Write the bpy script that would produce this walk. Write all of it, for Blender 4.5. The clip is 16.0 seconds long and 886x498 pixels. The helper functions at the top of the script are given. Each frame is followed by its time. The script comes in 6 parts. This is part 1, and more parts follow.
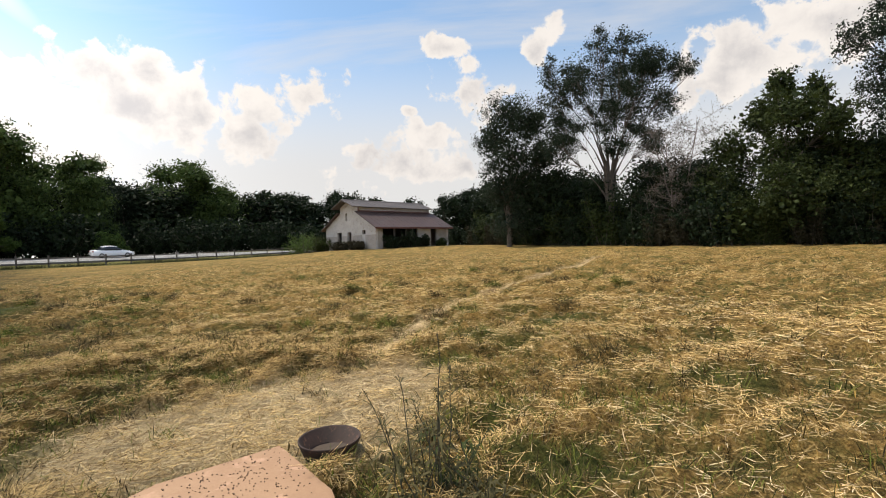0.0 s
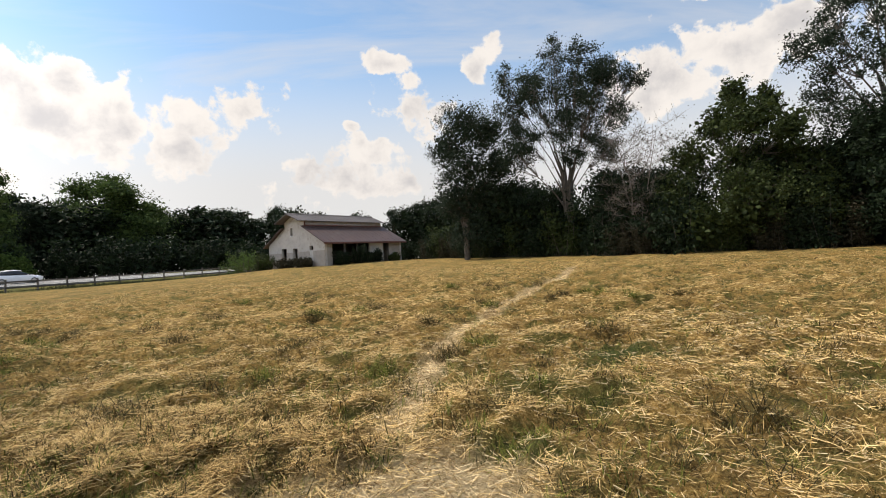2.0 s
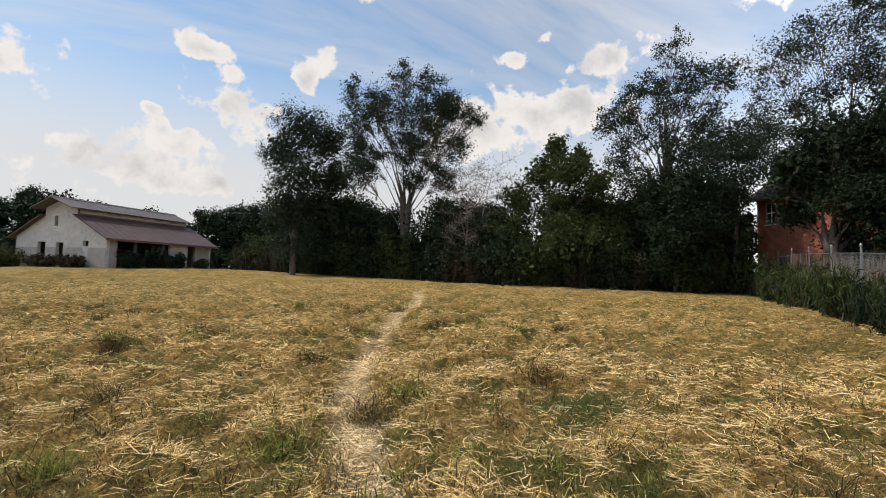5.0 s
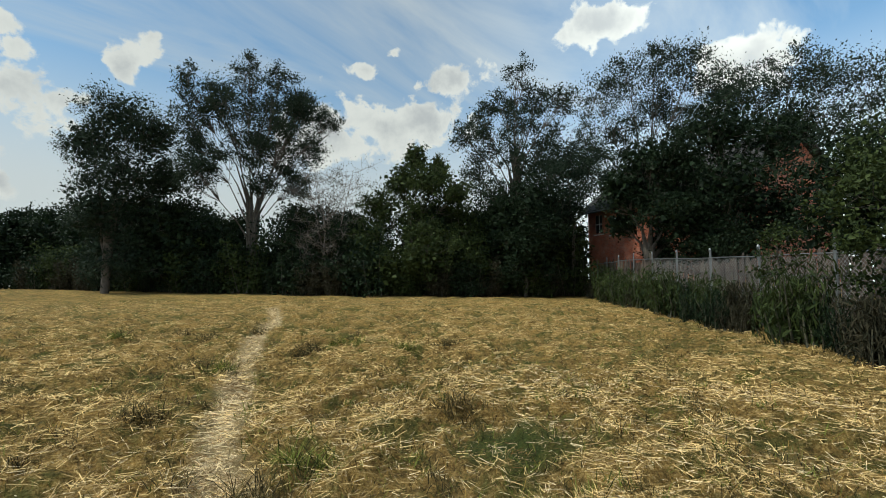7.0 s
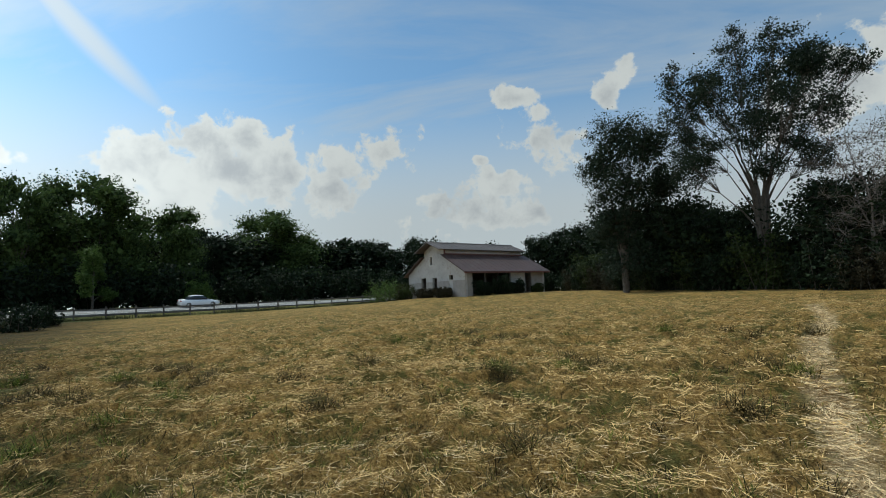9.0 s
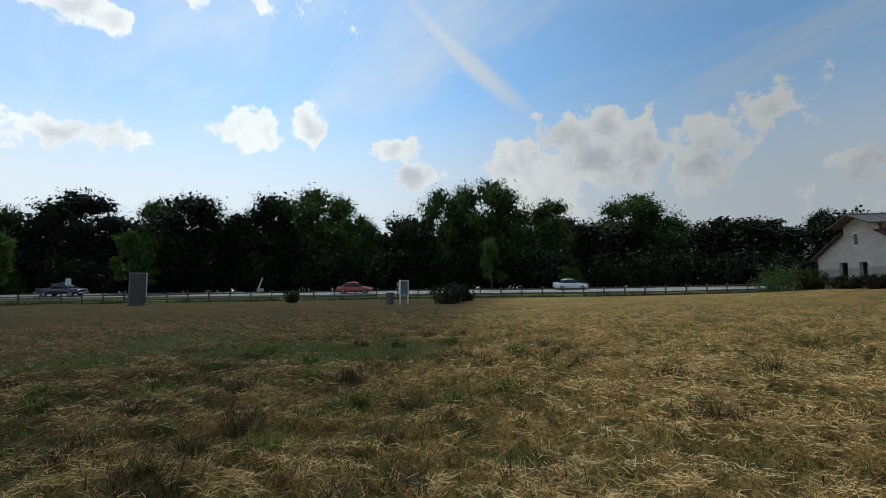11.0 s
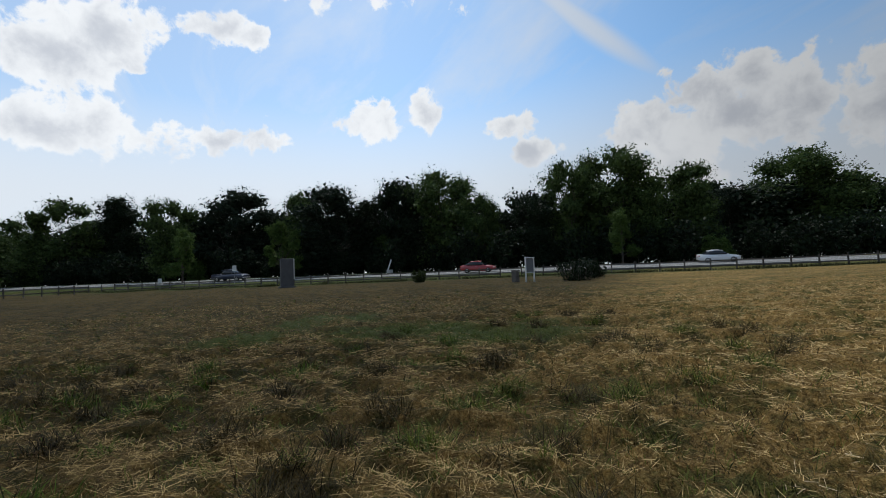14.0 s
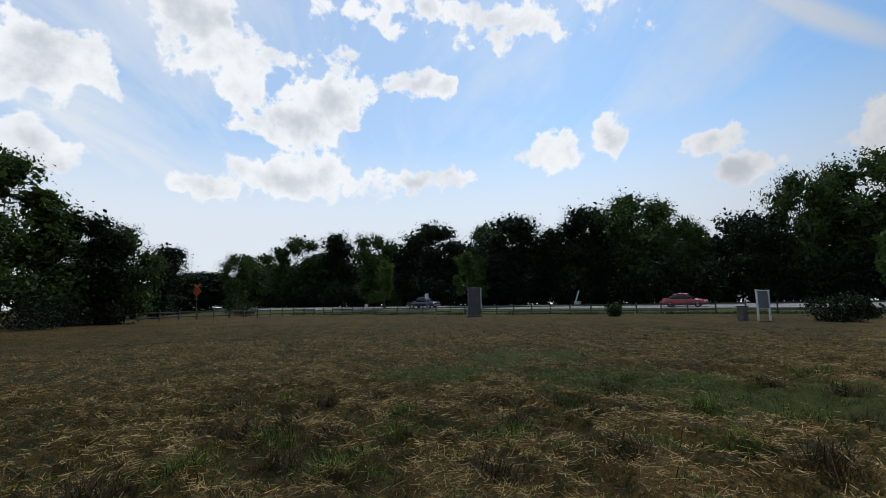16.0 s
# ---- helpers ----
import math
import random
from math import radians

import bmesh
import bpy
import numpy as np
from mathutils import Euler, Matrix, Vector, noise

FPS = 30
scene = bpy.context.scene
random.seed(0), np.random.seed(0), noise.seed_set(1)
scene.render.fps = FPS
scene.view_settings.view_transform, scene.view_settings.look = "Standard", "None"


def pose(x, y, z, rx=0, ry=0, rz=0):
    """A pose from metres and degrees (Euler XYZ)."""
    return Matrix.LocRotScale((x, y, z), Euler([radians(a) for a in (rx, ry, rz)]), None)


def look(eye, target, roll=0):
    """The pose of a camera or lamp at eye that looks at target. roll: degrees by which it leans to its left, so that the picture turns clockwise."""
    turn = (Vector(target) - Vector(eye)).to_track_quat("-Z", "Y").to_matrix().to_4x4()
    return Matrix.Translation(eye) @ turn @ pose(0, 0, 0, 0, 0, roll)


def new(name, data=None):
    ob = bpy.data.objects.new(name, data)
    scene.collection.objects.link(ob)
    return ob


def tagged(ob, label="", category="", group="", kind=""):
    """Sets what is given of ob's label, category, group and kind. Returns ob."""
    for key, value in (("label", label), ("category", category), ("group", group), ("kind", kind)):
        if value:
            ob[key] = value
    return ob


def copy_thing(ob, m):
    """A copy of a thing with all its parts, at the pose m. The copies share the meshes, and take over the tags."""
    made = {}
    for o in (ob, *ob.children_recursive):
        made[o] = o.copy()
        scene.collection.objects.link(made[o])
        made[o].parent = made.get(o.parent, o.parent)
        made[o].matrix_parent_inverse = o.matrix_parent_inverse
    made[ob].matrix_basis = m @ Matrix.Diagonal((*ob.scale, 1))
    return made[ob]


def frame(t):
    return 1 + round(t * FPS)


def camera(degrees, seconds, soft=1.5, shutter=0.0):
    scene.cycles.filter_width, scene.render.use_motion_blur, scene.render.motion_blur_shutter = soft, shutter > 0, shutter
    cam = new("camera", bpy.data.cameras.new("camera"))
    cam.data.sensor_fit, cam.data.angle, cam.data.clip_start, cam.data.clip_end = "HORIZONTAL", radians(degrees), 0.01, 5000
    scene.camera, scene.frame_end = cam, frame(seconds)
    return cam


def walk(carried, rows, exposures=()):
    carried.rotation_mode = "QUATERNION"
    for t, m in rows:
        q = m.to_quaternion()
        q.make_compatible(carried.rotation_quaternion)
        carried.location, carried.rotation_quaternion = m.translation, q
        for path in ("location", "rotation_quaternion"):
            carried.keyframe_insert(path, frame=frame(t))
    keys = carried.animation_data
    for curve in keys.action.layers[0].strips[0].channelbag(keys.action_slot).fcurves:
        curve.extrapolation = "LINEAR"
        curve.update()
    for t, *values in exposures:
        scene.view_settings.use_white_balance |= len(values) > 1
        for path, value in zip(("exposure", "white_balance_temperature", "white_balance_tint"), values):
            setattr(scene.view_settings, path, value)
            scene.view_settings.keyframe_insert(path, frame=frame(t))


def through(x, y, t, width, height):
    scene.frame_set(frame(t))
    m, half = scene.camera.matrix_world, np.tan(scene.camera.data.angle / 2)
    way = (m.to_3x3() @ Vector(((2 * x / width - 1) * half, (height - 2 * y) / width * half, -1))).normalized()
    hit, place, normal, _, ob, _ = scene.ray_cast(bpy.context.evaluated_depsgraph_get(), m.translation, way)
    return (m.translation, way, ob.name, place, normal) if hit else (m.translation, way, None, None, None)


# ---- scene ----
cam = camera(87.69, 16.0, soft=1.0)
PATH = [
    (0, pose(-0.000, 0.000, 1.580, 89.43, 1.88, 0.00)),
    (0.5, pose(-0.165, 0.568, 1.583, 89.85, 2.17, -4.78)),
    (1, pose(-0.461, 1.192, 1.590, 90.54, 3.56, -5.01)),
    (1.5, pose(-0.647, 1.722, 1.579, 90.15, 3.53, -8.47)),
    (2, pose(-0.878, 2.259, 1.586, 90.92, 3.27, -6.74)),
    (2.5, pose(-1.099, 2.700, 1.649, 94.01, 0.93, -7.00)),
    (3, pose(-1.287, 3.134, 1.695, 94.31, 0.89, -4.39)),
    (3.5, pose(-1.533, 3.431, 1.694, 91.99, -0.12, -1.78)),
    (4, pose(-1.695, 3.743, 1.593, 90.72, 0.14, 0.63)),
    (4.5, pose(-1.871, 4.035, 1.556, 91.76, -0.61, 1.87)),
    (5, pose(-1.783, 4.241, 1.612, 93.00, -1.53, -29.47)),
    (5.2, pose(-1.751, 4.403, 1.647, 94.74, -0.96, -40.94)),
    (7.3, pose(-1.602, 5.554, 1.661, 94.44, 0.20, -47.69)),
    (7.5, pose(-1.675, 5.577, 1.651, 95.37, 0.37, -37.49)),
    (8, pose(-1.877, 5.645, 1.640, 95.91, 0.41, -19.39)),
    (8.5, pose(-2.085, 5.652, 1.654, 95.16, 1.14, -4.25)),
    (9, pose(-2.312, 5.671, 1.639, 95.56, 2.37, 9.09)),
    (9.5, pose(-2.474, 5.692, 1.623, 94.91, 1.63, 20.28)),
    (10, pose(-2.630, 5.853, 1.628, 95.07, 1.79, 33.70)),
    (10.2, pose(-2.691, 5.893, 1.632, 95.28, 0.91, 38.17)),
    (12.3, pose(-2.373, 5.881, 1.685, 93.09, 4.60, 68.18)),
    (12.5, pose(-2.507, 5.854, 1.678, 92.81, 4.59, 69.70)),
    (13, pose(-2.849, 5.864, 1.657, 92.68, 4.14, 65.77)),
    (13.5, pose(-3.200, 5.969, 1.623, 93.01, 4.15, 66.21)),
    (14, pose(-3.583, 6.069, 1.595, 92.62, 2.22, 67.01)),
    (14.5, pose(-3.947, 6.076, 1.604, 91.90, 0.37, 67.54)),
    (15, pose(-4.509, 6.095, 1.630, 94.00, 0.81, 74.09)),
    (15.5, pose(-4.983, 6.030, 1.659, 95.47, 0.08, 84.24)),
    (16, pose(-5.396, 5.944, 1.634, 96.94, 0.68, 89.25)),
]
EXPOSURES = [(0.0, -0.04, 7150, 13), (5.2, -0.14, 6900, 12), (7.3, -0.42, 6450, -1), (8.5, -0.6, 6300, 0), (10.2, -0.9, 6200, 3), (12.3, -1.1, 6200, 7), (16.0, -1.1, 6200, 9)]
walk(cam, PATH, EXPOSURES)

# ---- sky and sun ----
SUN_AZIMUTH, SUN_ELEVATION = -58.0, 58.0
CLOUDS = [  # bearing, elevation, half width, half height, in degrees
    (-32.7, 14.4, 10, 4.6), (-39, 11, 6, 4.5), (-32, 18.5, 3.2, 2.8), (-14.9, 17.8, 4.0, 2.7), (-19.6, 15.4, 4.4, 3.4), (3.1, 17.6, 5.0, 3.6),
    (-0.5, 13.3, 4.4, 2.6), (1.2, 23.0, 2.6, 1.1), (12.6, 22.9, 3.3, 2.6), (-3.6, 16.3, 1.3, 0.7), (34, 17.4, 7.4, 4.0), (40, 19.5, 5.0, 3.0),
    (-3.7, 9.8, 7.5, 3.2), (38.1, 25.3, 1.8, 0.9), (41.4, 27.2, 1.0, 0.8), (48.9, 24.2, 5.2, 2.0), (45, 20, 7.0, 3.0), (67.3, 28.7, 4.7, 1.8),
    (81, 22.1, 6.0, 3.0), (19.2, 31.5, 1.6, 0.8), (-75.7, 17.6, 4.0, 2.2), (-68.3, 19.4, 2.1, 2.2), (-58, 17.1, 2.7, 1.8), (-55.6, 13.9, 3.5, 1.4),
    (-36, 18.0, 5.4, 3.6), (-28.5, 15.3, 5.7, 3.7), (-103, 24.6, 4.6, 4.0), (-91.8, 26.8, 4.2, 1.9), (-79, 32.5, 9.0, 2.6), (-113.3, 27, 8.0, 5.6),
    (-117.7, 13.6, 3.6, 2.1), (-108.5, 15.2, 6.0, 2.2), (-93, 15.3, 8.4, 2.2), (-131.7, 15.0, 3.6, 2.0), (-131, 23, 6.0, 3.6), (-92, 34.5, 10.0, 3.0),
    (-101, 15.5, 7.0, 2.6), (-120, 31, 8.0, 4.0), (-108, 21, 7.0, 2.4), (-22, 13, 5.0, 3.0), (-42, 14, 6.0, 4.0),
]
STREAK = ((-48.5, 26.9, 0), 39.0, (1 / 13, 1 / 1.4, 0))  # centre, slant, inverse half sizes


def build_sky():
    w = bpy.data.worlds.new("sky")
    scene.world = w
    w.use_nodes = True
    nt = w.node_tree
    nt.nodes.clear()
    N, L = nt.nodes.new, nt.links.new
    coord = N("ShaderNodeTexCoord").outputs["Generated"]
    sky = N("ShaderNodeTexSky")
    sky.sky_type, sky.sun_disc = "NISHITA", False
    sky.sun_elevation, sky.sun_rotation = radians(SUN_ELEVATION), radians(SUN_AZIMUTH)
    sky.air_density, sky.dust_density, sky.ozone_density = 1.0, 0.3, 1.0
    sep = N("ShaderNodeSeparateXYZ")
    L(coord, sep.inputs[0])
    az = math_node(nt, "MULTIPLY", math_node(nt, "ARCTAN2", sep.outputs[0], sep.outputs[1]), 57.2958)
    el = math_node(nt, "MULTIPLY", math_node(nt, "ARCSINE", sep.outputs[2]), 57.2958)
    comb = N("ShaderNodeCombineXYZ")
    L(az, comb.inputs[0])
    L(el, comb.inputs[1])

    nearest = None
    for a, e, hw, hh in CLOUDS:
        d = N("ShaderNodeVectorMath")
        d.operation = "SUBTRACT"
        L(comb.outputs[0], d.inputs[0])
        d.inputs[1].default_value = (a, e, 0)
        m = N("ShaderNodeVectorMath")
        m.operation = "MULTIPLY"
        L(d.outputs[0], m.inputs[0])
        m.inputs[1].default_value = (1 / hw, 1 / hh, 0)
        d = N("ShaderNodeVectorMath")
        d.operation = "LENGTH"
        L(m.outputs[0], d.inputs[0])
        nearest = d.outputs["Value"] if nearest is None else math_node(nt, "MINIMUM", nearest, d.outputs["Value"])

    def rough_by(amount, scale, detail):
        return math_node(nt, "MULTIPLY", math_node(nt, "SUBTRACT", noise_node(nt, scale, detail, 0.58, 0.2, coord), 0.5), amount)

    def smooth(value, lo, hi, top=1.0):
        r = N("ShaderNodeMapRange")
        r.interpolation_type = "SMOOTHSTEP"
        r.inputs["From Min"].default_value, r.inputs["From Max"].default_value, r.inputs["To Max"].default_value = lo, hi, top
        L(value, r.inputs["Value"])
        return r.outputs[0]

    body = math_node(nt, "ADD", math_node(nt, "SUBTRACT", 1.0, nearest), math_node(nt, "ADD", rough_by(3.0, 7, 2), rough_by(3.0, 21, 9)))
    puff = smooth(body, 0.0, 0.38)
    # thin high cloud, drawn out in streaks
    flat = N("ShaderNodeVectorMath")
    flat.operation = "DIVIDE"
    lift = math_node(nt, "ADD", math_node(nt, "MAXIMUM", sep.outputs[2], 0.0), 0.18)
    c3 = N("ShaderNodeCombineXYZ")
    for k in range(3):
        L(lift, c3.inputs[k])
    L(coord, flat.inputs[0])
    L(c3.outputs[0], flat.inputs[1])
    stretch = N("ShaderNodeMapping")
    stretch.inputs["Rotation"].default_value = (0, 0, radians(35))
    stretch.inputs["Scale"].default_value = (0.5, 1.6, 1)
    L(flat.outputs[0], stretch.inputs["Vector"])
    veil = ramp_node(nt, noise_node(nt, 1.3, 7, 0.6, 0.7, stretch.outputs[0]), [(0.42, (0, 0, 0)), (0.72, (0.75, 0.75, 0.75))])
    low = N("ShaderNodeMapRange")
    low.interpolation_type = "SMOOTHSTEP"
    low.inputs["From Min"].default_value, low.inputs["From Max"].default_value = 28.0, 8.0
    low.inputs["To Max"].default_value = 0.95
    L(el, low.inputs["Value"])
    # one drawn-out streak of high cloud
    off = N("ShaderNodeVectorMath")
    off.operation = "SUBTRACT"
    L(comb.outputs[0], off.inputs[0])
    off.inputs[1].default_value = STREAK[0]
    turn = N("ShaderNodeVectorRotate")
    turn.rotation_type = "Z_AXIS"
    turn.inputs["Angle"].default_value = radians(STREAK[1])
    L(off.outputs[0], turn.inputs["Vector"])
    long = N("ShaderNodeVectorMath")
    long.operation = "MULTIPLY"
    L(turn.outputs[0], long.inputs[0])
    long.inputs[1].default_value = STREAK[2]
    away = N("ShaderNodeVectorMath")
    away.operation = "LENGTH"
    L(long.outputs[0], away.inputs[0])
    streak = N("ShaderNodeMapRange")
    streak.interpolation_type = "SMOOTHSTEP"
    streak.inputs["From Min"].default_value, streak.inputs["From Max"].default_value = 1.25, 0.2
    streak.inputs["To Max"].default_value = 0.85
    L(away.outputs["Value"], streak.inputs["Value"])
    veil = math_node(nt, "MAXIMUM", veil, streak.outputs[0])
    thin = math_node(nt, "MAXIMUM", math_node(nt, "ADD", math_node(nt, "MULTIPLY", veil, 0.8), math_node(nt, "ADD", smooth(az, -30.0, -95.0, 0.28), 0.08)), low.outputs[0])
    belly = mixed(nt, smooth(math_node(nt, "ADD", body, rough_by(4.0, 9, 7)), 0.0, 2.0, 0.9), (1.0, 1.0, 1.0), (0.62, 0.64, 0.69))
    # sky strength added by bearing: most to the west, some to the north-east
    bearing_gain = math_node(nt, "ADD", math_node(nt, "ADD", smooth(az, -12.0, -80.0, 0.86), smooth(az, 40.0, 75.0, 0.35)), 0.76)
    blue = N("ShaderNodeBackground")
    L(math_node(nt, "MULTIPLY", math_node(nt, "ADD", bearing_gain, 0.25), 0.165), blue.inputs["Strength"])
    L(mixed(nt, 1.0, sky.outputs[0], (0.82, 1.08, 1.16), "MULTIPLY"), blue.inputs["Color"])
    haze = N("ShaderNodeBackground")
    haze.inputs["Color"].default_value = (0.90, 0.93, 0.97, 1)
    L(math_node(nt, "MULTIPLY", bearing_gain, 1.13), haze.inputs["Strength"])
    white = N("ShaderNodeBackground")
    L(math_node(nt, "MULTIPLY", bearing_gain, 1.22), white.inputs["Strength"])
    L(belly, white.inputs["Color"])
    m1, m2 = N("ShaderNodeMixShader"), N("ShaderNodeMixShader")
    L(thin, m1.inputs[0])
    L(blue.outputs[0], m1.inputs[1])
    L(haze.outputs[0], m1.inputs[2])
    L(puff, m2.inputs[0])
    L(m1.outputs[0], m2.inputs[1])
    L(white.outputs[0], m2.inputs[2])
    L(m2.outputs[0], N("ShaderNodeOutputWorld").inputs["Surface"])


def build_sun():
    lamp = bpy.data.lights.new("sun", "SUN")
    lamp.energy, lamp.angle, lamp.color = 4.9, radians(0.6), (1.0, 0.95, 0.86)
    a, e = radians(SUN_AZIMUTH), radians(SUN_ELEVATION)
    way = Vector((math.sin(a) * math.cos(e), math.cos(a) * math.cos(e), math.sin(e)))
    new("sun", lamp).matrix_basis = look(way * 60, (0, 0, 0))


# ---- materials ----
def nodes_of(name):
    m = bpy.data.materials.new(name)
    m.use_nodes = True
    nt = m.node_tree
    return m, nt, nt.nodes["Principled BSDF"]


def ramp_node(nt, fac, stops):
    r = nt.nodes.new("ShaderNodeValToRGB")
    el = r.color_ramp.elements
    while len(el) < len(stops):
        el.new(0.5)
    for e, (p, c) in zip(el, stops):
        e.position, e.color = p, (*c, 1)
    nt.links.new(fac, r.inputs[0])
    return r.outputs[0]


def noise_node(nt, scale, detail=4.0, rough=0.6, distortion=0.0, vector=None):
    n = nt.nodes.new("ShaderNodeTexNoise")
    n.inputs["Scale"].default_value, n.inputs["Detail"].default_value = scale, detail
    n.inputs["Roughness"].default_value, n.inputs["Distortion"].default_value = rough, distortion
    if vector is None:
        vector = nt.nodes.new("ShaderNodeNewGeometry").outputs["Position"]
    nt.links.new(vector, n.inputs["Vector"])
    return n.outputs["Fac"]


def mixed(nt, fac, a, b, blend="MIX"):
    x = nt.nodes.new("ShaderNodeMix")
    x.data_type, x.blend_type = "RGBA", blend
    for sock, val in ((x.inputs[0], fac), (x.inputs[6], a), (x.inputs[7], b)):
        if isinstance(val, (int, float)):
            sock.default_value = val
        elif isinstance(val, tuple):
            sock.default_value = (*val, 1)
        else:
            nt.links.new(val, sock)
    return x.outputs[2]


def math_node(nt, op, a, b=0.0):
    x = nt.nodes.new("ShaderNodeMath")
    x.operation = op
    for sock, val in ((x.inputs[0], a), (x.inputs[1], b)):
        if isinstance(val, (int, float)):
            sock.default_value = val
        else:
            nt.links.new(val, sock)
    return x.outputs[0]


def bumped(nt, bsdf, height, strength, distance):
    b = nt.nodes.new("ShaderNodeBump")
    b.inputs["Strength"].default_value, b.inputs["Distance"].default_value = strength, distance
    nt.links.new(height, b.inputs["Height"])
    nt.links.new(b.outputs[0], bsdf.inputs["Normal"])


def surface(name, dark, light, scale=6.0, rough=0.8, metal=0.0, fine=60.0, bump=0.3, dist=0.01, wear=None, random=False):
    """A worn surface: broad patches between two colours, fine grain, relief and, if given, a wear colour."""
    m, nt, b = nodes_of(name)
    broad = noise_node(nt, scale, 5, 0.65, 0.4)
    grain = noise_node(nt, fine, 3, 0.7)
    fac = math_node(nt, "ADD", math_node(nt, "MULTIPLY", broad, 0.7), math_node(nt, "MULTIPLY", grain, 0.3))
    if random:
        info = nt.nodes.new("ShaderNodeObjectInfo")
        fac = math_node(nt, "ADD", fac, math_node(nt, "MULTIPLY", math_node(nt, "SUBTRACT", info.outputs["Random"], 0.5), 0.35))
    col = ramp_node(nt, fac, [(0.3, dark), (0.7, light)])
    if wear:
        patch = ramp_node(nt, noise_node(nt, scale * 2.3, 6, 0.7, 0.8), [(0.56, (0, 0, 0)), (0.66, (1, 1, 1))])
        col = mixed(nt, patch, col, wear)
    nt.links.new(col, b.inputs["Base Color"])
    b.inputs["Roughness"].default_value, b.inputs["Metallic"].default_value = rough, metal
    bumped(nt, b, grain, bump, dist)
    return m


def leaf_material(name, dark, light, gloss=0.45, through=0.25):
    """Leaves: each of its own green, some light passing through."""
    m, nt, b = nodes_of(name)
    geo = nt.nodes.new("ShaderNodeNewGeometry")
    patch = noise_node(nt, 0.8, 3, 0.6)
    fac = math_node(nt, "ADD", math_node(nt, "MULTIPLY", geo.outputs["Random Per Island"], 0.6), math_node(nt, "MULTIPLY", patch, 0.4))
    col = ramp_node(nt, fac, [(0.15, dark), (0.85, light)])
    nt.links.new(col, b.inputs["Base Color"])
    b.inputs["Roughness"].default_value = gloss + 0.15
    b.inputs["Specular IOR Level"].default_value = 0.12
    tr = nt.nodes.new("ShaderNodeBsdfTranslucent")
    nt.links.new(col, tr.inputs["Color"])
    mix = nt.nodes.new("ShaderNodeMixShader")
    mix.inputs[0].default_value = through
    nt.links.new(b.outputs[0], mix.inputs[1])
    nt.links.new(tr.outputs[0], mix.inputs[2])
    nt.links.new(mix.outputs[0], nt.nodes["Material Output"].inputs["Surface"])
    return m


def plain(name, col, rough=0.5, metal=0.0, coat=0.0):
    m, nt, b = nodes_of(name)
    fac = noise_node(nt, 30, 4, 0.6)
    c = mixed(nt, fac, tuple(v * 0.85 for v in col), tuple(min(1, v * 1.12) for v in col))
    nt.links.new(c, b.inputs["Base Color"])
    b.inputs["Roughness"].default_value, b.inputs["Metallic"].default_value = rough, metal
    b.inputs["Coat Weight"].default_value = coat
    return m


BARK = surface("bark", (0.035, 0.028, 0.022), (0.12, 0.10, 0.08), 3, 0.95, fine=25, bump=0.8, dist=0.03)
DEADWOOD = surface("dead_wood", (0.08, 0.065, 0.055), (0.2, 0.17, 0.15), 5, 0.95, fine=30, bump=0.6, dist=0.02)
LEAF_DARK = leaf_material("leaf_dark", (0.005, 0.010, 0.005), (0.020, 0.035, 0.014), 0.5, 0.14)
LEAF_MID = leaf_material("leaf_mid", (0.013, 0.022, 0.007), (0.055, 0.073, 0.020), 0.5, 0.18)
LEAF_GREY = leaf_material("leaf_grey", (0.008, 0.015, 0.009), (0.033, 0.050, 0.028), 0.5, 0.16)
LEAF_WOOD = leaf_material("leaf_woodland", (0.016, 0.032, 0.010), (0.095, 0.142, 0.040), 0.5, 0.22)
LEAF_FRESH = leaf_material("leaf_fresh", (0.035, 0.068, 0.016), (0.12, 0.18, 0.045), 0.5, 0.28)
LEAF_BROWN = leaf_material("leaf_brown", (0.015, 0.017, 0.008), (0.053, 0.044, 0.026), 0.55, 0.2)
WHITE_WALL = surface("whitewashed_wall", (0.343, 0.320, 0.296), (0.499, 0.476, 0.445), 1.2, 0.85, fine=20, bump=0.3, dist=0.01, wear=(0.27, 0.235, 0.2))
BLOCK_WALL = surface("barn_block", (0.231, 0.203, 0.182), (0.364, 0.336, 0.301), 1.5, 0.9, fine=20, bump=0.5, dist=0.012, wear=(0.25, 0.21, 0.18))
ROOF_RED = surface("red_metal_roof", (0.036, 0.021, 0.018), (0.085, 0.046, 0.037), 0.5, 0.55, 0.0, fine=9, bump=0.2, dist=0.01, wear=(0.075, 0.054, 0.046))
ROOF_GREY = surface("weathered_roof", (0.045, 0.037, 0.034), (0.105, 0.086, 0.076), 0.6, 0.6, 0.0, fine=9, bump=0.2, dist=0.01)
TRIM_RED = surface("red_trim", (0.10, 0.04, 0.03), (0.17, 0.07, 0.055), 4, 0.7)
INSIDE = surface("barn_inside", (0.03, 0.025, 0.022), (0.07, 0.06, 0.05), 2, 0.95)
OLD_WOOD = surface("old_fence_wood", (0.05, 0.045, 0.04), (0.14, 0.125, 0.11), 3, 0.92, fine=40, bump=0.5, dist=0.01, random=True)
PICKET_WOOD = surface("picket_wood", (0.053, 0.037, 0.029), (0.118, 0.087, 0.068), 2.5, 0.9, fine=35, bump=0.5, dist=0.008, random=True)
GALVANISED = surface("galvanised_steel", (0.176, 0.182, 0.187), (0.275, 0.281, 0.286), 6, 0.45, 0.8, fine=80, bump=0.1, dist=0.002)
SHINGLE = surface("dark_shingles", (0.018, 0.017, 0.016), (0.045, 0.042, 0.04), 1.5, 1.0, fine=20, bump=0.6, dist=0.02)
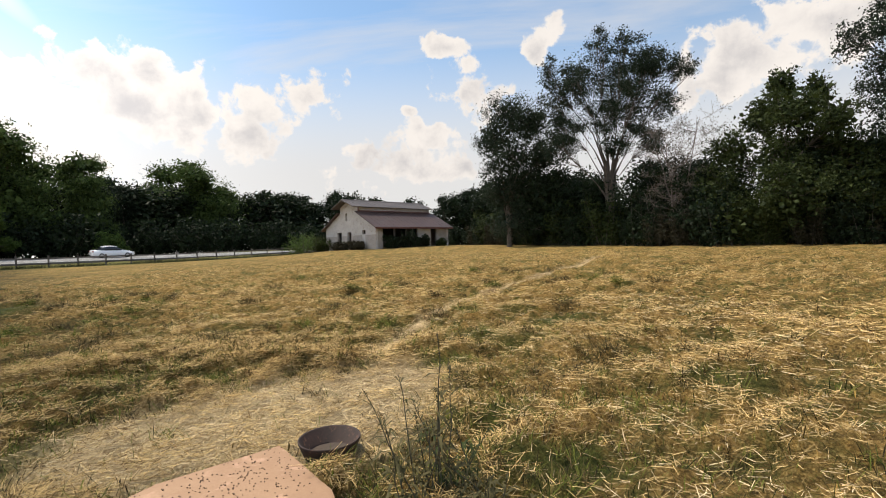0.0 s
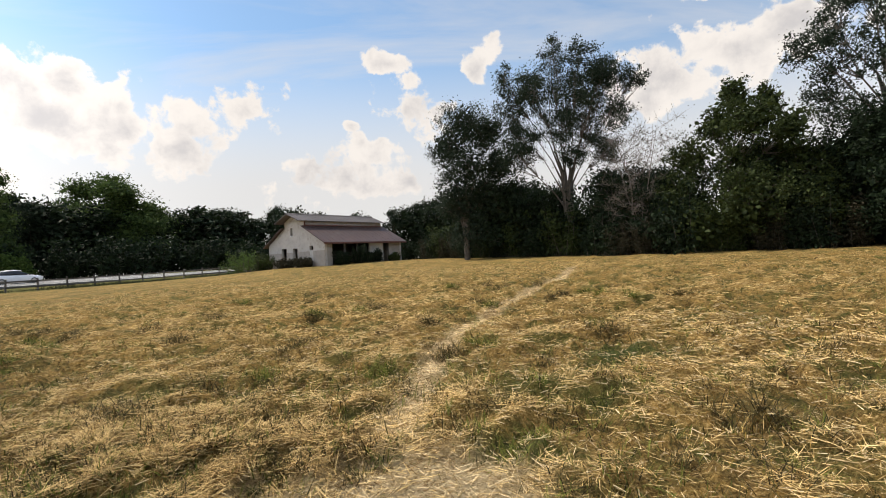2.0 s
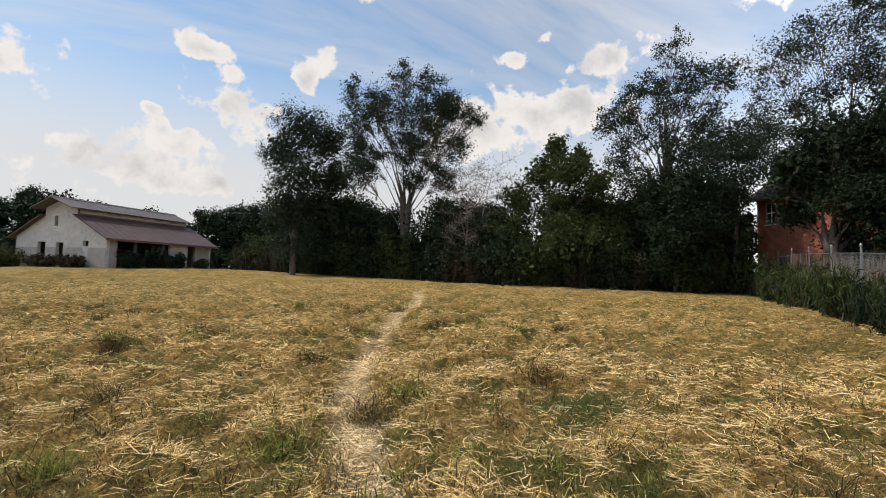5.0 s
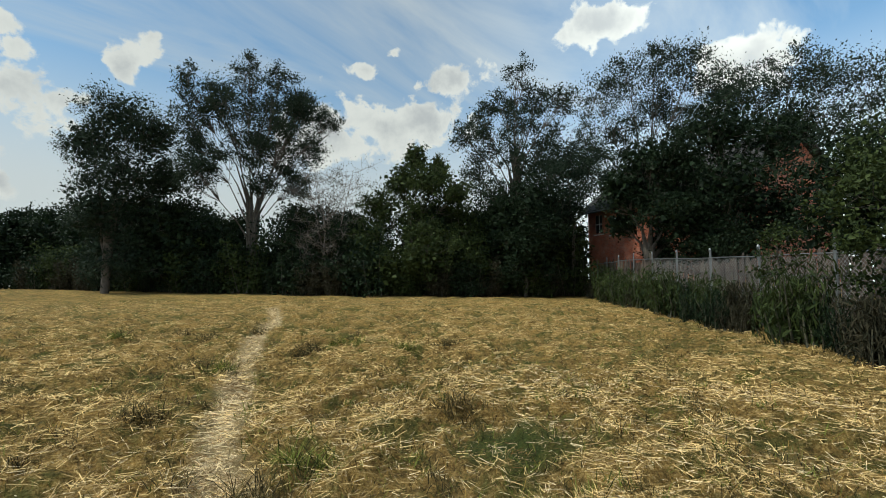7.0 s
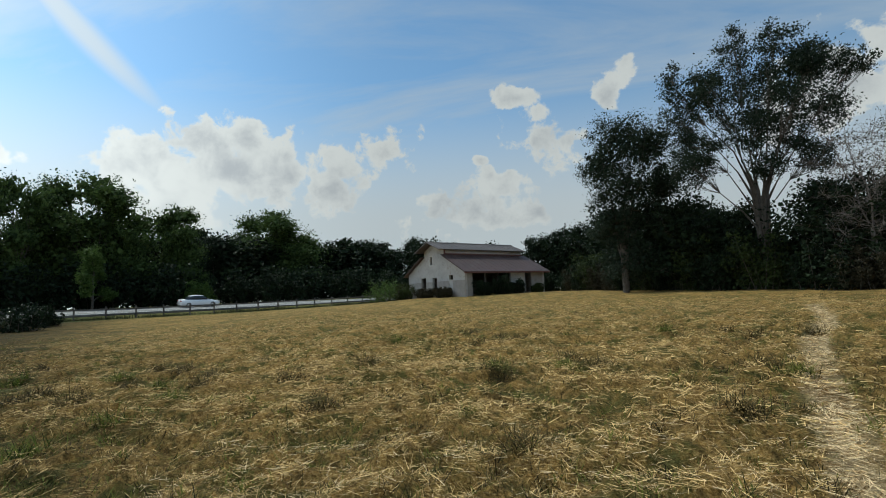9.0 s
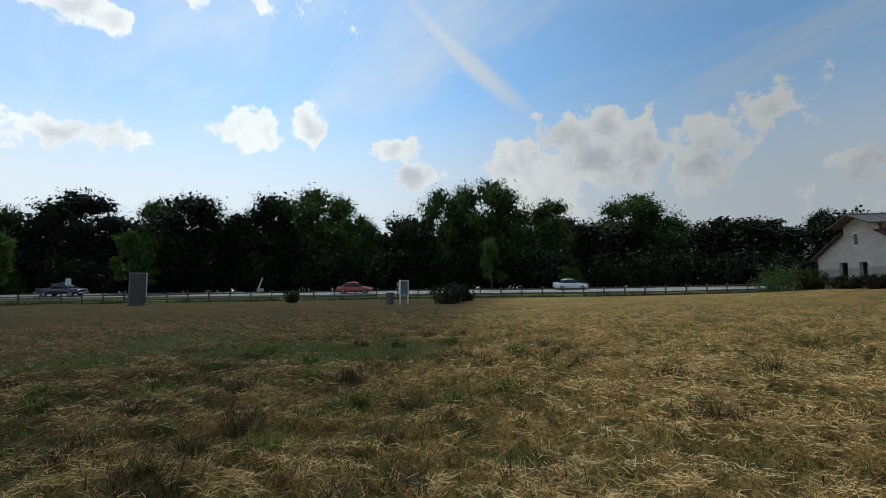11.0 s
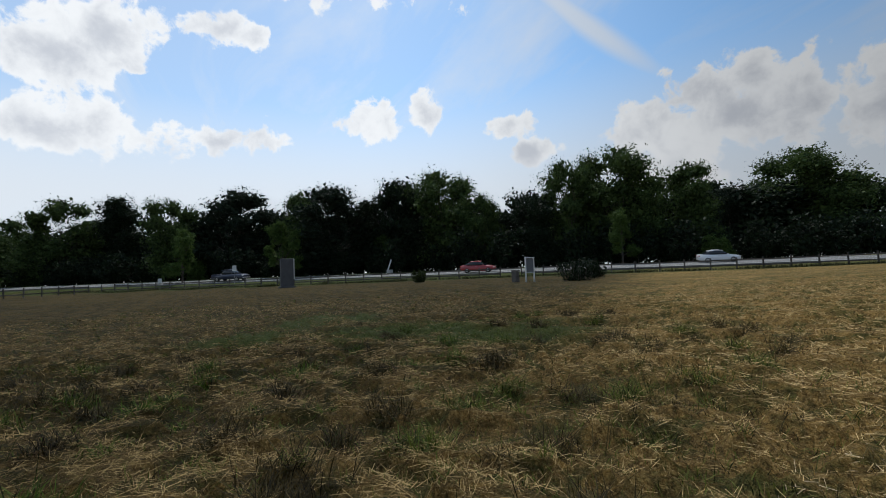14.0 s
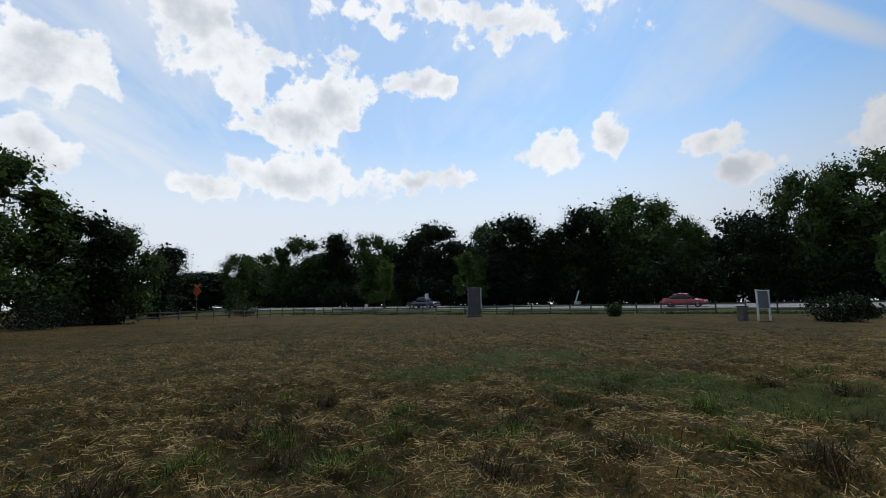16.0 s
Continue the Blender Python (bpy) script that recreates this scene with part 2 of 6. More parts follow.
WHITE_PAINT = surface("white_paint", (0.62, 0.62, 0.6), (0.8, 0.8, 0.78), 5, 0.55, fine=60, bump=0.1, dist=0.003)
GLASS_DARK = plain("dark_window_glass", (0.02, 0.024, 0.028), 0.06)
ASPHALT = surface("pale_asphalt", (0.12, 0.118, 0.113), (0.19, 0.187, 0.177), 0.5, 0.85, fine=60, bump=0.3, dist=0.006)
LINE_PAINT = surface("road_paint", (0.55, 0.55, 0.53), (0.75, 0.74, 0.7), 3, 0.7)
STONE = surface("grey_granite", (0.05, 0.05, 0.052), (0.10, 0.10, 0.10), 2.0, 0.7, fine=90, bump=0.4, dist=0.004, wear=(0.085, 0.083, 0.08))
# pale stone of sills and barrier foot; also paints the marker's sunlit edge
STONE_PALE = surface("pale_stone_and_lit_edge", (0.45, 0.44, 0.42), (0.66, 0.65, 0.62), 4, 0.8, fine=90, bump=0.4, dist=0.004)
TERRACOTTA = surface("clay_slab", (0.27, 0.15, 0.08), (0.37, 0.225, 0.125), 1.6, 0.85, fine=45, bump=0.25, dist=0.004, wear=(0.44, 0.26, 0.16))
RUST_PAN = surface("rusty_pan", (0.015, 0.010, 0.007), (0.051, 0.024, 0.016), 9, 0.75, 0.2, fine=70, bump=0.4, dist=0.003, wear=(0.12, 0.055, 0.03))
PAN_DUST = surface("pan_grain_residue", (0.035, 0.025, 0.018), (0.085, 0.060, 0.040), 12, 0.95, fine=90, bump=0.5, dist=0.004)
PELLET = surface("feed_pellet", (0.07, 0.04, 0.025), (0.16, 0.09, 0.05), 40, 0.9)
WEED_DARK = leaf_material("weed_leaf", (0.030, 0.028, 0.010), (0.11, 0.095, 0.04), 0.55, 0.2)
WEED_STEM = surface("weed_stem", (0.03, 0.03, 0.018), (0.085, 0.075, 0.04), 20, 0.8)
ORANGE = plain("orange_sign_face", (0.85, 0.16, 0.04), 0.5)
RUBBER = plain("tyre_rubber", (0.02, 0.02, 0.02), 0.85)
CHROME = plain("alloy", (0.5, 0.5, 0.52), 0.3, 0.9)
LENS = plain("lamp_lens", (0.75, 0.75, 0.72), 0.1)
TAIL = plain("tail_lens", (0.35, 0.02, 0.02), 0.15)
BLACK_TRIM = plain("black_trim", (0.02, 0.02, 0.022), 0.5)

# ---- mesh helpers ----
def part(name, bm, material, parent=None, label=""):
    """Link a bmesh as one mesh object, under a thing or a part."""
    me = bpy.data.meshes.new(name)
    bm.to_mesh(me)
    bm.free()
    me.materials.append(material)
    ob = new(name, me)
    if parent:
        ob.parent = parent
    if label:
        ob["label"] = label
    return ob


def array_part(name, verts, faces, material, parent=None, label="", smooth=False):
    """Link arrays of corners and faces (all of one size) as one mesh object."""
    me = bpy.data.meshes.new(name)
    verts, faces = np.asarray(verts, dtype=np.float32), np.asarray(faces, dtype=np.int32)
    k = faces.shape[1]
    me.vertices.add(len(verts))
    me.vertices.foreach_set("co", verts.ravel())
    me.loops.add(faces.size)
    me.loops.foreach_set("vertex_index", faces.ravel())
    me.polygons.add(len(faces))
    me.polygons.foreach_set("loop_start", np.arange(0, faces.size, k, dtype=np.int32))
    me.polygons.foreach_set("loop_total", np.full(len(faces), k, dtype=np.int32))
    if smooth:
        me.polygons.foreach_set("use_smooth", np.ones(len(faces), dtype=bool))
    me.update(calc_edges=True)
    me.materials.append(material)
    ob = new(name, me)
    if parent:
        ob.parent = parent
    if label:
        ob["label"] = label
    return ob


def thing(name, m, label, category, group="", kind=""):
    ob = new(name)
    ob.empty_display_size = 0.2
    ob.matrix_basis = m
    return tagged(ob, label, category, group, kind)


def box(bm, x0, y0, z0, x1, y1, z1, bevel=0.0, m=None):
    r = bmesh.ops.create_cube(bm, size=1.0)
    vs = r["verts"]
    t = Matrix.LocRotScale(((x0 + x1) / 2, (y0 + y1) / 2, (z0 + z1) / 2), None, (x1 - x0, y1 - y0, z1 - z0))
    bmesh.ops.transform(bm, matrix=(m @ t) if m else t, verts=vs)
    if bevel:
        es = list({e for v in vs for e in v.link_edges})
        bmesh.ops.bevel(bm, geom=es, offset=bevel, segments=1, affect="EDGES")
    return bm


def boxed(*dims, bevel=0.0, m=None):
    return box(bmesh.new(), *dims, bevel=bevel, m=m)


def extruded(outline, y0, y1, bm=None):
    """A prism: an outline in x and z, from y0 to y1."""
    bm = bm or bmesh.new()
    a = [bm.verts.new((x, y0, z)) for x, z in outline]
    b = [bm.verts.new((x, y1, z)) for x, z in outline]
    n = len(outline)
    for i in range(n):
        bm.faces.new((a[i], a[(i + 1) % n], b[(i + 1) % n], b[i]))
    bm.faces.new(a[::-1])
    bm.faces.new(b)
    bmesh.ops.recalc_face_normals(bm, faces=bm.faces)
    return bm


def tube_arrays(paths, sides=5):
    """Tapered tubes along paths of (point, radius), as one set of arrays."""
    V, F, base = [], [], 0
    ang = np.linspace(0, 2 * np.pi, sides, endpoint=False)
    for path in paths:
        pts = np.array([p for p, _ in path], dtype=float)
        rad = np.array([r for _, r in path], dtype=float)
        d = np.gradient(pts, axis=0)
        d /= np.linalg.norm(d, axis=1, keepdims=True) + 1e-9
        ref = np.where(np.abs(d[:, 2:3]) > 0.9, np.array([[1.0, 0, 0]]), np.array([[0, 0, 1.0]]))
        u = np.cross(d, ref)
        u /= np.linalg.norm(u, axis=1, keepdims=True) + 1e-9
        w = np.cross(d, u)
        ring = pts[:, None] + rad[:, None, None] * (np.cos(ang)[None, :, None] * u[:, None] + np.sin(ang)[None, :, None] * w[:, None])
        V.append(ring.reshape(-1, 3))
        for i in range(len(pts) - 1):
            for k in range(sides):
                a, b = base + i * sides + k, base + i * sides + (k + 1) % sides
                F.append((a, b, b + sides, a + sides))
        base += len(pts) * sides
    return np.concatenate(V), np.array(F)


def leaf_arrays(centres, length, width, rng, droop=0.0):
    """One kinked leaf of two faces at each centre, turned at random."""
    n = len(centres)
    a = rng.normal(size=(n, 3))
    a[:, 2] -= droop
    a /= np.linalg.norm(a, axis=1, keepdims=True)
    b = np.cross(a, rng.normal(size=(n, 3)))
    b /= np.linalg.norm(b, axis=1, keepdims=True) + 1e-9
    c = np.cross(a, b)
    s = rng.uniform(0.6, 1.35, (n, 1))
    L, W = length * s, width * s
    v = np.stack([centres - a * L / 2, centres + b * W / 2 + c * W * 0.25, centres + a * L / 2, centres - b * W / 2 + c * W * 0.25], 1)
    i = np.arange(n)[:, None] * 4
    f = np.concatenate([i + np.array([[0, 1, 2]]), i + np.array([[0, 2, 3]])], 0)
    return v.reshape(-1, 3), f


def build_tree(name, m, height, radius, base, leaves, leaf, seed, bark, green, label, stems=1, lean=0.0, limbs=9,
               clump=0.9, shape="round", droop=0.3, lopsided=0.0, trunk_r=None, group="", category="tree", twigs=4, core=0.0):
    """A tree: tapered trunk and limbs that carry a crown of many small leaves in clumps, with gaps."""
    rng = np.random.default_rng(seed)
    root = thing(name, m, label, category, group)
    trunk_r = trunk_r or height * 0.016 / math.sqrt(stems)
    paths, ends = [], []
    for s in range(stems):
        turn = rng.uniform(0, 6.28) if stems == 1 else s * 6.28 / stems + rng.uniform(-0.4, 0.4)
        spread = (lean if stems == 1 else radius * (0.62 if shape == "vase" else 0.42))
        top = np.array([math.cos(turn) * spread + lopsided * height * 0.2, math.sin(turn) * spread, height * rng.uniform(0.86, 0.97)])
        foot = np.array([math.cos(turn), math.sin(turn), 0]) * (0.0 if stems == 1 else trunk_r * 1.1)
        line = []
        for k in range(9):
            q = k / 8
            p = foot + (top - foot) * np.array([q ** 1.4, q ** 1.4, q]) + rng.normal(0, 0.012 * height, 3) * (0 < k < 8) * np.array([1, 1, 0.3])
            line.append((p, trunk_r * (1 - 0.9 * q) * (1.35 if k == 0 else 1)))
        paths.append(line)
        ends.append(top)
        for j in range(limbs):
            q = base / height + (0.94 - base / height) * (j + rng.uniform(0, 0.9)) / limbs
            kk = q * 8
            k0 = min(int(kk), 7)
            p0 = line[k0][0] + (line[k0 + 1][0] - line[k0][0]) * (kk - k0)
            az = j * 2.4 + turn + rng.uniform(-0.5, 0.5)
            h = (q * height - base) / max(height - base, 0.1)
            if shape == "round":
                reach = radius * math.sqrt(max(0.12, 1 - (1.75 * h - 0.75) ** 2))
            elif shape == "spire":
                reach = radius * (1.05 - 0.8 * h) * (0.6 + 0.4 * min(1, 5 * h))
            elif shape == "vase":
                reach = radius * (0.45 + 0.6 * h) * (1.0 if h < 0.85 else 0.7)
            else:
                reach = radius * (0.85 + 0.3 * rng.uniform(-1, 1))
            reach *= rng.uniform(0.75, 1.12)
            if stems > 1:
                reach *= 0.5
            rise = {"vase": 0.75, "spire": 0.55}.get(shape, 0.35) * reach
            end = p0 + np.array([math.cos(az) * reach + lopsided * reach * 0.5, math.sin(az) * reach, rise])
            r0 = trunk_r * (1 - 0.9 * q) * 0.62
            limb = []
            for k in range(5):
                w = k / 4
                p = p0 + (end - p0) * np.array([w, w, w ** 0.8]) + rng.normal(0, 0.05 * reach, 3) * (k > 0)
                limb.append((p, max(r0 * (1 - 0.85 * w), 0.006)))
            paths.append(limb)
            ends.append(limb[-1][0])
            for i in range(twigs):
                w = rng.uniform(0.35, 0.95) * 4
                a = int(w)
                p = limb[a][0] + (limb[min(a + 1, 4)][0] - limb[a][0]) * (w - a)
                dv = rng.normal(size=3) * np.array([1, 1, 0.8])
                e = p + dv / np.linalg.norm(dv) * reach * rng.uniform(0.2, 0.5) + np.array([0, 0, 0.1 * reach])
                paths.append([(p, max(r0 * 0.3, 0.008)), ((p + e) / 2 + rng.normal(0, 0.03 * reach, 3), max(r0 * 0.2, 0.006)), (e, 0.004)])
                ends.append(e)
    v, f = tube_arrays(paths, 5)
    array_part("trunk", v, f, bark, root, smooth=True)
    if leaves:
        ends = np.array(ends)
        ends = ends[ends[:, 2] > base * 0.6]
        weight = rng.uniform(0.3, 1.0, len(ends))
        pick = rng.choice(len(ends), leaves, p=weight / weight.sum())
        size = (clump * rng.uniform(0.6, 1.25, len(ends)))[pick][:, None]
        off = rng.normal(size=(leaves, 3))
        off = off / (np.linalg.norm(off, axis=1, keepdims=True) + 1e-6) * rng.uniform(0, 1, (leaves, 1)) ** 0.55
        c = ends[pick] + off * size * np.array([1, 1, 0.75])
        c[:, 2] = np.maximum(c[:, 2], 0.15)
        v, f = leaf_arrays(c, leaf, leaf * 0.55, rng, droop)
        if core:
            n = int(leaves * core)
            middle = np.array([0, 0, (base + height) * 0.45])
            pick = rng.integers(0, len(ends), n)
            c = ends[pick] * rng.uniform(0.55, 0.9, (n, 1)) + middle * 0.2 + rng.normal(0, 0.25, (n, 3)) * clump
            c[:, 2] = np.clip(c[:, 2], 0.3, height * 0.85)
            v2, f2 = leaf_arrays(c, leaf * 2.3, leaf * 1.6, rng, droop)
            v, f = np.concatenate([v, v2]), np.concatenate([f, f2 + len(v)])
        array_part("crown", v, f, green, root)
    return root


def crowned_tree(name, m, lobes, leaves, leaf, seed, bark, green, label, fork=0.3, stems=1, trunk_r=0.22, tight=0.34, clumps=26, core=0.0,
                 droop=0.3, group="", bare=0.0, wide=1.0):
    """A tree whose crown is made of rounded lobes (across, up, half width, half height): stems reach each lobe, twigs spread
    inside it to small clumps, and the leaves sit round the ends of the twigs. bare: the share of twigs without leaves."""
    rng = np.random.default_rng(seed)
    root = thing(name, m, label, "tree", group)
    lobes = np.array(lobes, dtype=float)
    lobes[:, 2:] *= wide
    top = lobes[:, 1].max()
    paths, ends, size, weight = [], [], [], []
    feet = [np.array([math.cos(k * 6.28 / stems), math.sin(k * 6.28 / stems), 0]) * (trunk_r * 1.2 if stems > 1 else 0) for k in range(stems)]
    inner = []
    for i, (u, z, ru, rz) in enumerate(lobes):
        c = np.array([u, rng.uniform(-0.6, 0.6) * abs(lobes[:, 0]).max() * 0.8, z])
        inner.append((c, ru, rz))
        foot = feet[i % stems]
        joint = np.array([c[0] * 0.08, c[1] * 0.08, min(fork * top, z * 0.55) * rng.uniform(0.85, 1.15)])
        line = [(foot, trunk_r * 1.3), (foot * 0.6 + joint * 0.4, trunk_r), (joint, trunk_r * 0.8)]
        r1 = trunk_r * 0.55 * math.sqrt(2.0 / len(lobes)) + 0.03
        for q in (0.3, 0.6, 0.85, 1.0):
            p = joint + (c - joint) * np.array([q ** 1.25, q ** 1.25, q]) + rng.normal(0, 0.12, 3)
            line.append((p, max(r1 * (1.15 - q), 0.015)))
        paths.append(line)
        for k in range(clumps):
            d = rng.normal(size=3)
            d /= np.linalg.norm(d)
            e = c + d * np.array([ru, ru, rz]) * rng.uniform(0.45, 1.08)
            e[2] = max(e[2], 0.25)
            a = line[rng.integers(4, 7)][0]
            paths.append([(a, 0.022), ((a + e) / 2 + rng.normal(0, 0.12, 3) - np.array([0, 0, 0.12 * ru]), 0.014), (e, 0.005)])
            if rng.random() >= bare:
                ends.append(e)
                size.append(tight * ru * rng.uniform(0.55, 1.3))
                weight.append((tight * ru) ** 2 * rng.uniform(0.3, 1.0))
    v, f = tube_arrays(paths, 5)
    array_part("trunk", v, f, bark, root, smooth=True)
    ends, size, weight = np.array(ends), np.array(size), np.array(weight)
    pick = rng.choice(len(ends), leaves, p=weight / weight.sum())
    off = rng.normal(0, 0.5, (leaves, 3)) * np.array([1, 1, 0.8])
    c = ends[pick] + off * size[pick][:, None]
    c[:, 2] = np.maximum(c[:, 2], 0.12)
    v, f = leaf_arrays(c, leaf, leaf * 0.5, rng, droop)
    n = int(leaves * core)
    if n:
        pick = rng.integers(0, len(inner), n)
        mid, ru, rz = (np.array([inner[k][j] for k in pick]) for j in range(3))
        c = mid + rng.normal(0, 0.33, (n, 3)) * np.stack([ru, ru, rz], 1)
        c[:, 2] = np.maximum(c[:, 2], 0.3)
        v2, f2 = leaf_arrays(c, leaf * 2.2, leaf * 1.5, rng, droop)
        v, f = np.concatenate([v, v2]), np.concatenate([f, f2 + len(v)])
    array_part("crown", v, f, green, root)
    return root


def heaped_lobes(seed, height, radius, n, low=0.12):
    """Lobes heaped into the rounded, uneven crown of a broadleaf tree standing free."""
    rng = random.Random(seed)
    out = [(rng.uniform(-0.2, 0.2) * radius, height * 0.88, radius * 0.34, height * 0.11)]
    for k in range(n):
        h = low + (0.86 - low) * (k + rng.random()) / n
        reach = radius * math.sqrt(max(0.1, 1 - (1.5 * h - 0.62) ** 2)) * 0.78
        out.append((math.cos(k * 2.4 + rng.uniform(-0.4, 0.4)) * reach, height * h, radius * rng.uniform(0.26, 0.42), height * rng.uniform(0.075, 0.12)))
    return out


def build_bush(name, m, size, leaves, leaf, seed, green, label, group="", category="bush", droop=0.0, bark=None, slim=0.55):
    """A bush: many thin stems from the ground, uneven clumps of leaves down to the ground."""
    rng = np.random.default_rng(seed)
    root = thing(name, m, label, category, group)
    sx, sy, sz = size
    paths, ends = [], []
    for i in range(26):
        foot = np.array([rng.uniform(-0.6, 0.6) * sx, rng.uniform(-0.6, 0.6) * sy, 0])
        e = foot + np.array([rng.normal(0, 0.28) * sx, rng.normal(0, 0.28) * sy, sz * rng.uniform(0.35, 1.0) * (1 - 0.35 * (abs(foot[0]) / sx) ** 2)])
        mid = (foot + e) / 2 + rng.normal(0, 0.06, 3) * np.array(size)
        paths.append([(foot, 0.03), (mid, 0.018), (e, 0.005)])
        ends += [e, mid, foot * 0.5 + mid * 0.5, (mid + e) / 2]
    v, f = tube_arrays(paths, 4)
    array_part("branchwork", v, f, bark or BARK, root, smooth=True)
    ends = np.array(ends)
    pick = rng.integers(0, len(ends), leaves)
    off = rng.normal(size=(leaves, 3))
    off = off / (np.linalg.norm(off, axis=1, keepdims=True) + 1e-6) * rng.uniform(0, 1, (leaves, 1)) ** 0.5
    c = ends[pick] + off * (0.26 * min(sx, sz) * rng.uniform(0.6, 1.3, len(ends))[pick][:, None])
    c[:, 2] = np.abs(c[:, 2]) + 0.02
    v, f = leaf_arrays(c, leaf, leaf * slim, rng, droop)
    array_part("foliage", v, f, green, root)
    return root


# ---- the lie of the land ----
ROAD_AT, ROAD_ALONG, ROAD_OFF = np.array([-61.0, 35.0]), np.array([0.604, 0.797]), np.array([-0.797, 0.604])
TRAIL = [(-0.95, 6.0), (-0.1, 9.3), (1.5, 12.4), (3.4, 15.9), (5.8, 19.5), (8.3, 24.5)]
BARE = [(-1.4, 4.3, 1.5), (-2.3, 3.8, 1.1), (-0.8, 5.0, 0.9)]
GREEN = [(-15.3, 9.4, 2.4), (-12.6, 11.5, 2.6), (-17.0, 6.2, 1.8), (-14.0, 10.6, 2.0), (-20.5, 8.6, 2.2), (0.45, 6.9, 0.6),
         (0.0, 5.6, 0.4), (0.5, 3.9, 0.3), (2.7, 4.4, 0.35), (-3.2, 3.6, 0.35), (0.7, 3.0, 0.4), (2.0, 7.6, 0.7), (-3.6, 4.9, 0.2), (1.2, 6.5, 0.5)]


def step(a, b, x):
    q = np.clip((np.asarray(x, dtype=float) - a) / (b - a), 0, 1)
    return q * q * (3 - 2 * q)


def land(x, y):
    """Height of the ground: a field rising gently away from the house, banked up to the road and to the neighbour's lot."""
    x, y = np.asarray(x, dtype=float), np.asarray(y, dtype=float)
    h = 0.3 + 0.7 * step(-40, -10, x)
    knoll = 0.5 * np.exp(-((x + 7) ** 2 + (y - 55) ** 2) / 150)
    z = knoll + 1.56 * np.tanh(np.maximum(y, -10) / 65) * h + 0.3575 * np.tanh(x / 25) + 0.6 * (1 - step(-45, -15, x))
    w = step(-9, -4.5, (x - ROAD_AT[0]) * ROAD_OFF[0] + (y - ROAD_AT[1]) * ROAD_OFF[1])
    side = (x - ROAD_AT[0]) * ROAD_OFF[0] + (y - ROAD_AT[1]) * ROAD_OFF[1]
    z = z * (1 - w) + (1.16 + 0.07 * np.clip(side, -4.6, 4.6)) * w
    past = (x - 9.8) * 0.587 - (y - 4.2) * 0.81
    return z + 1.25 * step(-1.5, 2.5, past) * step(12, 27, x)


def value_noise(x, y, seed):
    """Smooth noise from 0 to 1 with cells of one unit."""
    x, y = np.asarray(x, dtype=float), np.asarray(y, dtype=float)
    xi, yi = np.floor(x).astype(np.int64), np.floor(y).astype(np.int64)
    fx, fy = x - xi, y - yi
    fx, fy = fx * fx * (3 - 2 * fx), fy * fy * (3 - 2 * fy)

    def corner(i, j):
        h = (i * 374761393 + j * 668265263 + seed * 974634777) & 0x7FFFFFFF
        h = ((h ^ (h >> 13)) * 1274126177) & 0x7FFFFFFF
        return ((h ^ (h >> 16)) & 0xFFFF) / 65535.0

    top = corner(xi, yi) * (1 - fx) + corner(xi + 1, yi) * fx
    low = corner(xi, yi + 1) * (1 - fx) + corner(xi + 1, yi + 1) * fx
    return top * (1 - fy) + low * fy


def hay(x, y):
    """Where raked hay lies thick (1) or thin (0): uneven wisps and low heaps."""
    u, w = 0.83 * x + 0.56 * y, -0.56 * x + 0.83 * y
    a = value_noise(u * 0.8, w * 1.3, 1)
    b = value_noise(u * 2.6 + 5 * a, w * 3.6, 2)
    c = value_noise(u * 6.5, w * 9.0 + 3 * b, 3)
    return step(0.36, 0.66, 0.30 * a + 0.38 * b + 0.32 * c)


def lumps(x, y):
    """Uneven mown turf with heaps of hay, fading with distance."""
    fade = np.clip(1.5 - np.hypot(x + 2, y - 8) / 30, 0, 1)
    return (0.15 * hay(x, y) * (1 - 0.8 * trod(x, y)) - 0.04 + 0.06 * (value_noise(x * 0.55, y * 0.55, 7) - 0.5)) * fade


def trod(x, y):
    """How far the turf is worn to bare straw: along the trail and round the feeding place."""
    x, y = np.asarray(x, dtype=float), np.asarray(y, dtype=float)
    worn = np.zeros(x.shape)
    for (ax, ay), (bx, by) in zip(TRAIL, TRAIL[1:]):
        ux, uy = bx - ax, by - ay
        q = np.clip(((x - ax) * ux + (y - ay) * uy) / (ux * ux + uy * uy), 0, 1)
        d = np.hypot(x - ax - q * ux, y - ay - q * uy)
        worn = np.maximum(worn, 0.85 * (1 - step(0.06, 0.30, d + 0.12 * (value_noise(x * 3, y * 3, 9) - 0.5))))
    for cx, cy, r in BARE:
        worn = np.maximum(worn, 1 - step(0.55 * r, 1.15 * r, np.hypot(x - cx, y - cy)))
    return worn


def lush(x, y):
    """How green the turf is: patches of living grass."""
    x, y = np.asarray(x, dtype=float), np.asarray(y, dtype=float)
    green = np.zeros(x.shape)
    for cx, cy, r in GREEN:
        green = np.maximum(green, 1 - step(0.3 * r, 1.15 * r, np.hypot(x - cx, (y - cy)) + 0.8 * r * (value_noise(x * 1.1, y * 1.1, 11) - 0.5) + 0.5 * r * (value_noise(x * 4, y * 4, 12) - 0.5)))
    verge = (x - ROAD_AT[0]) * ROAD_OFF[0] + (y - ROAD_AT[1]) * ROAD_OFF[1]
    return np.maximum(green, 0.9 * step(-12.5, -10.5, verge) * (x < 0))


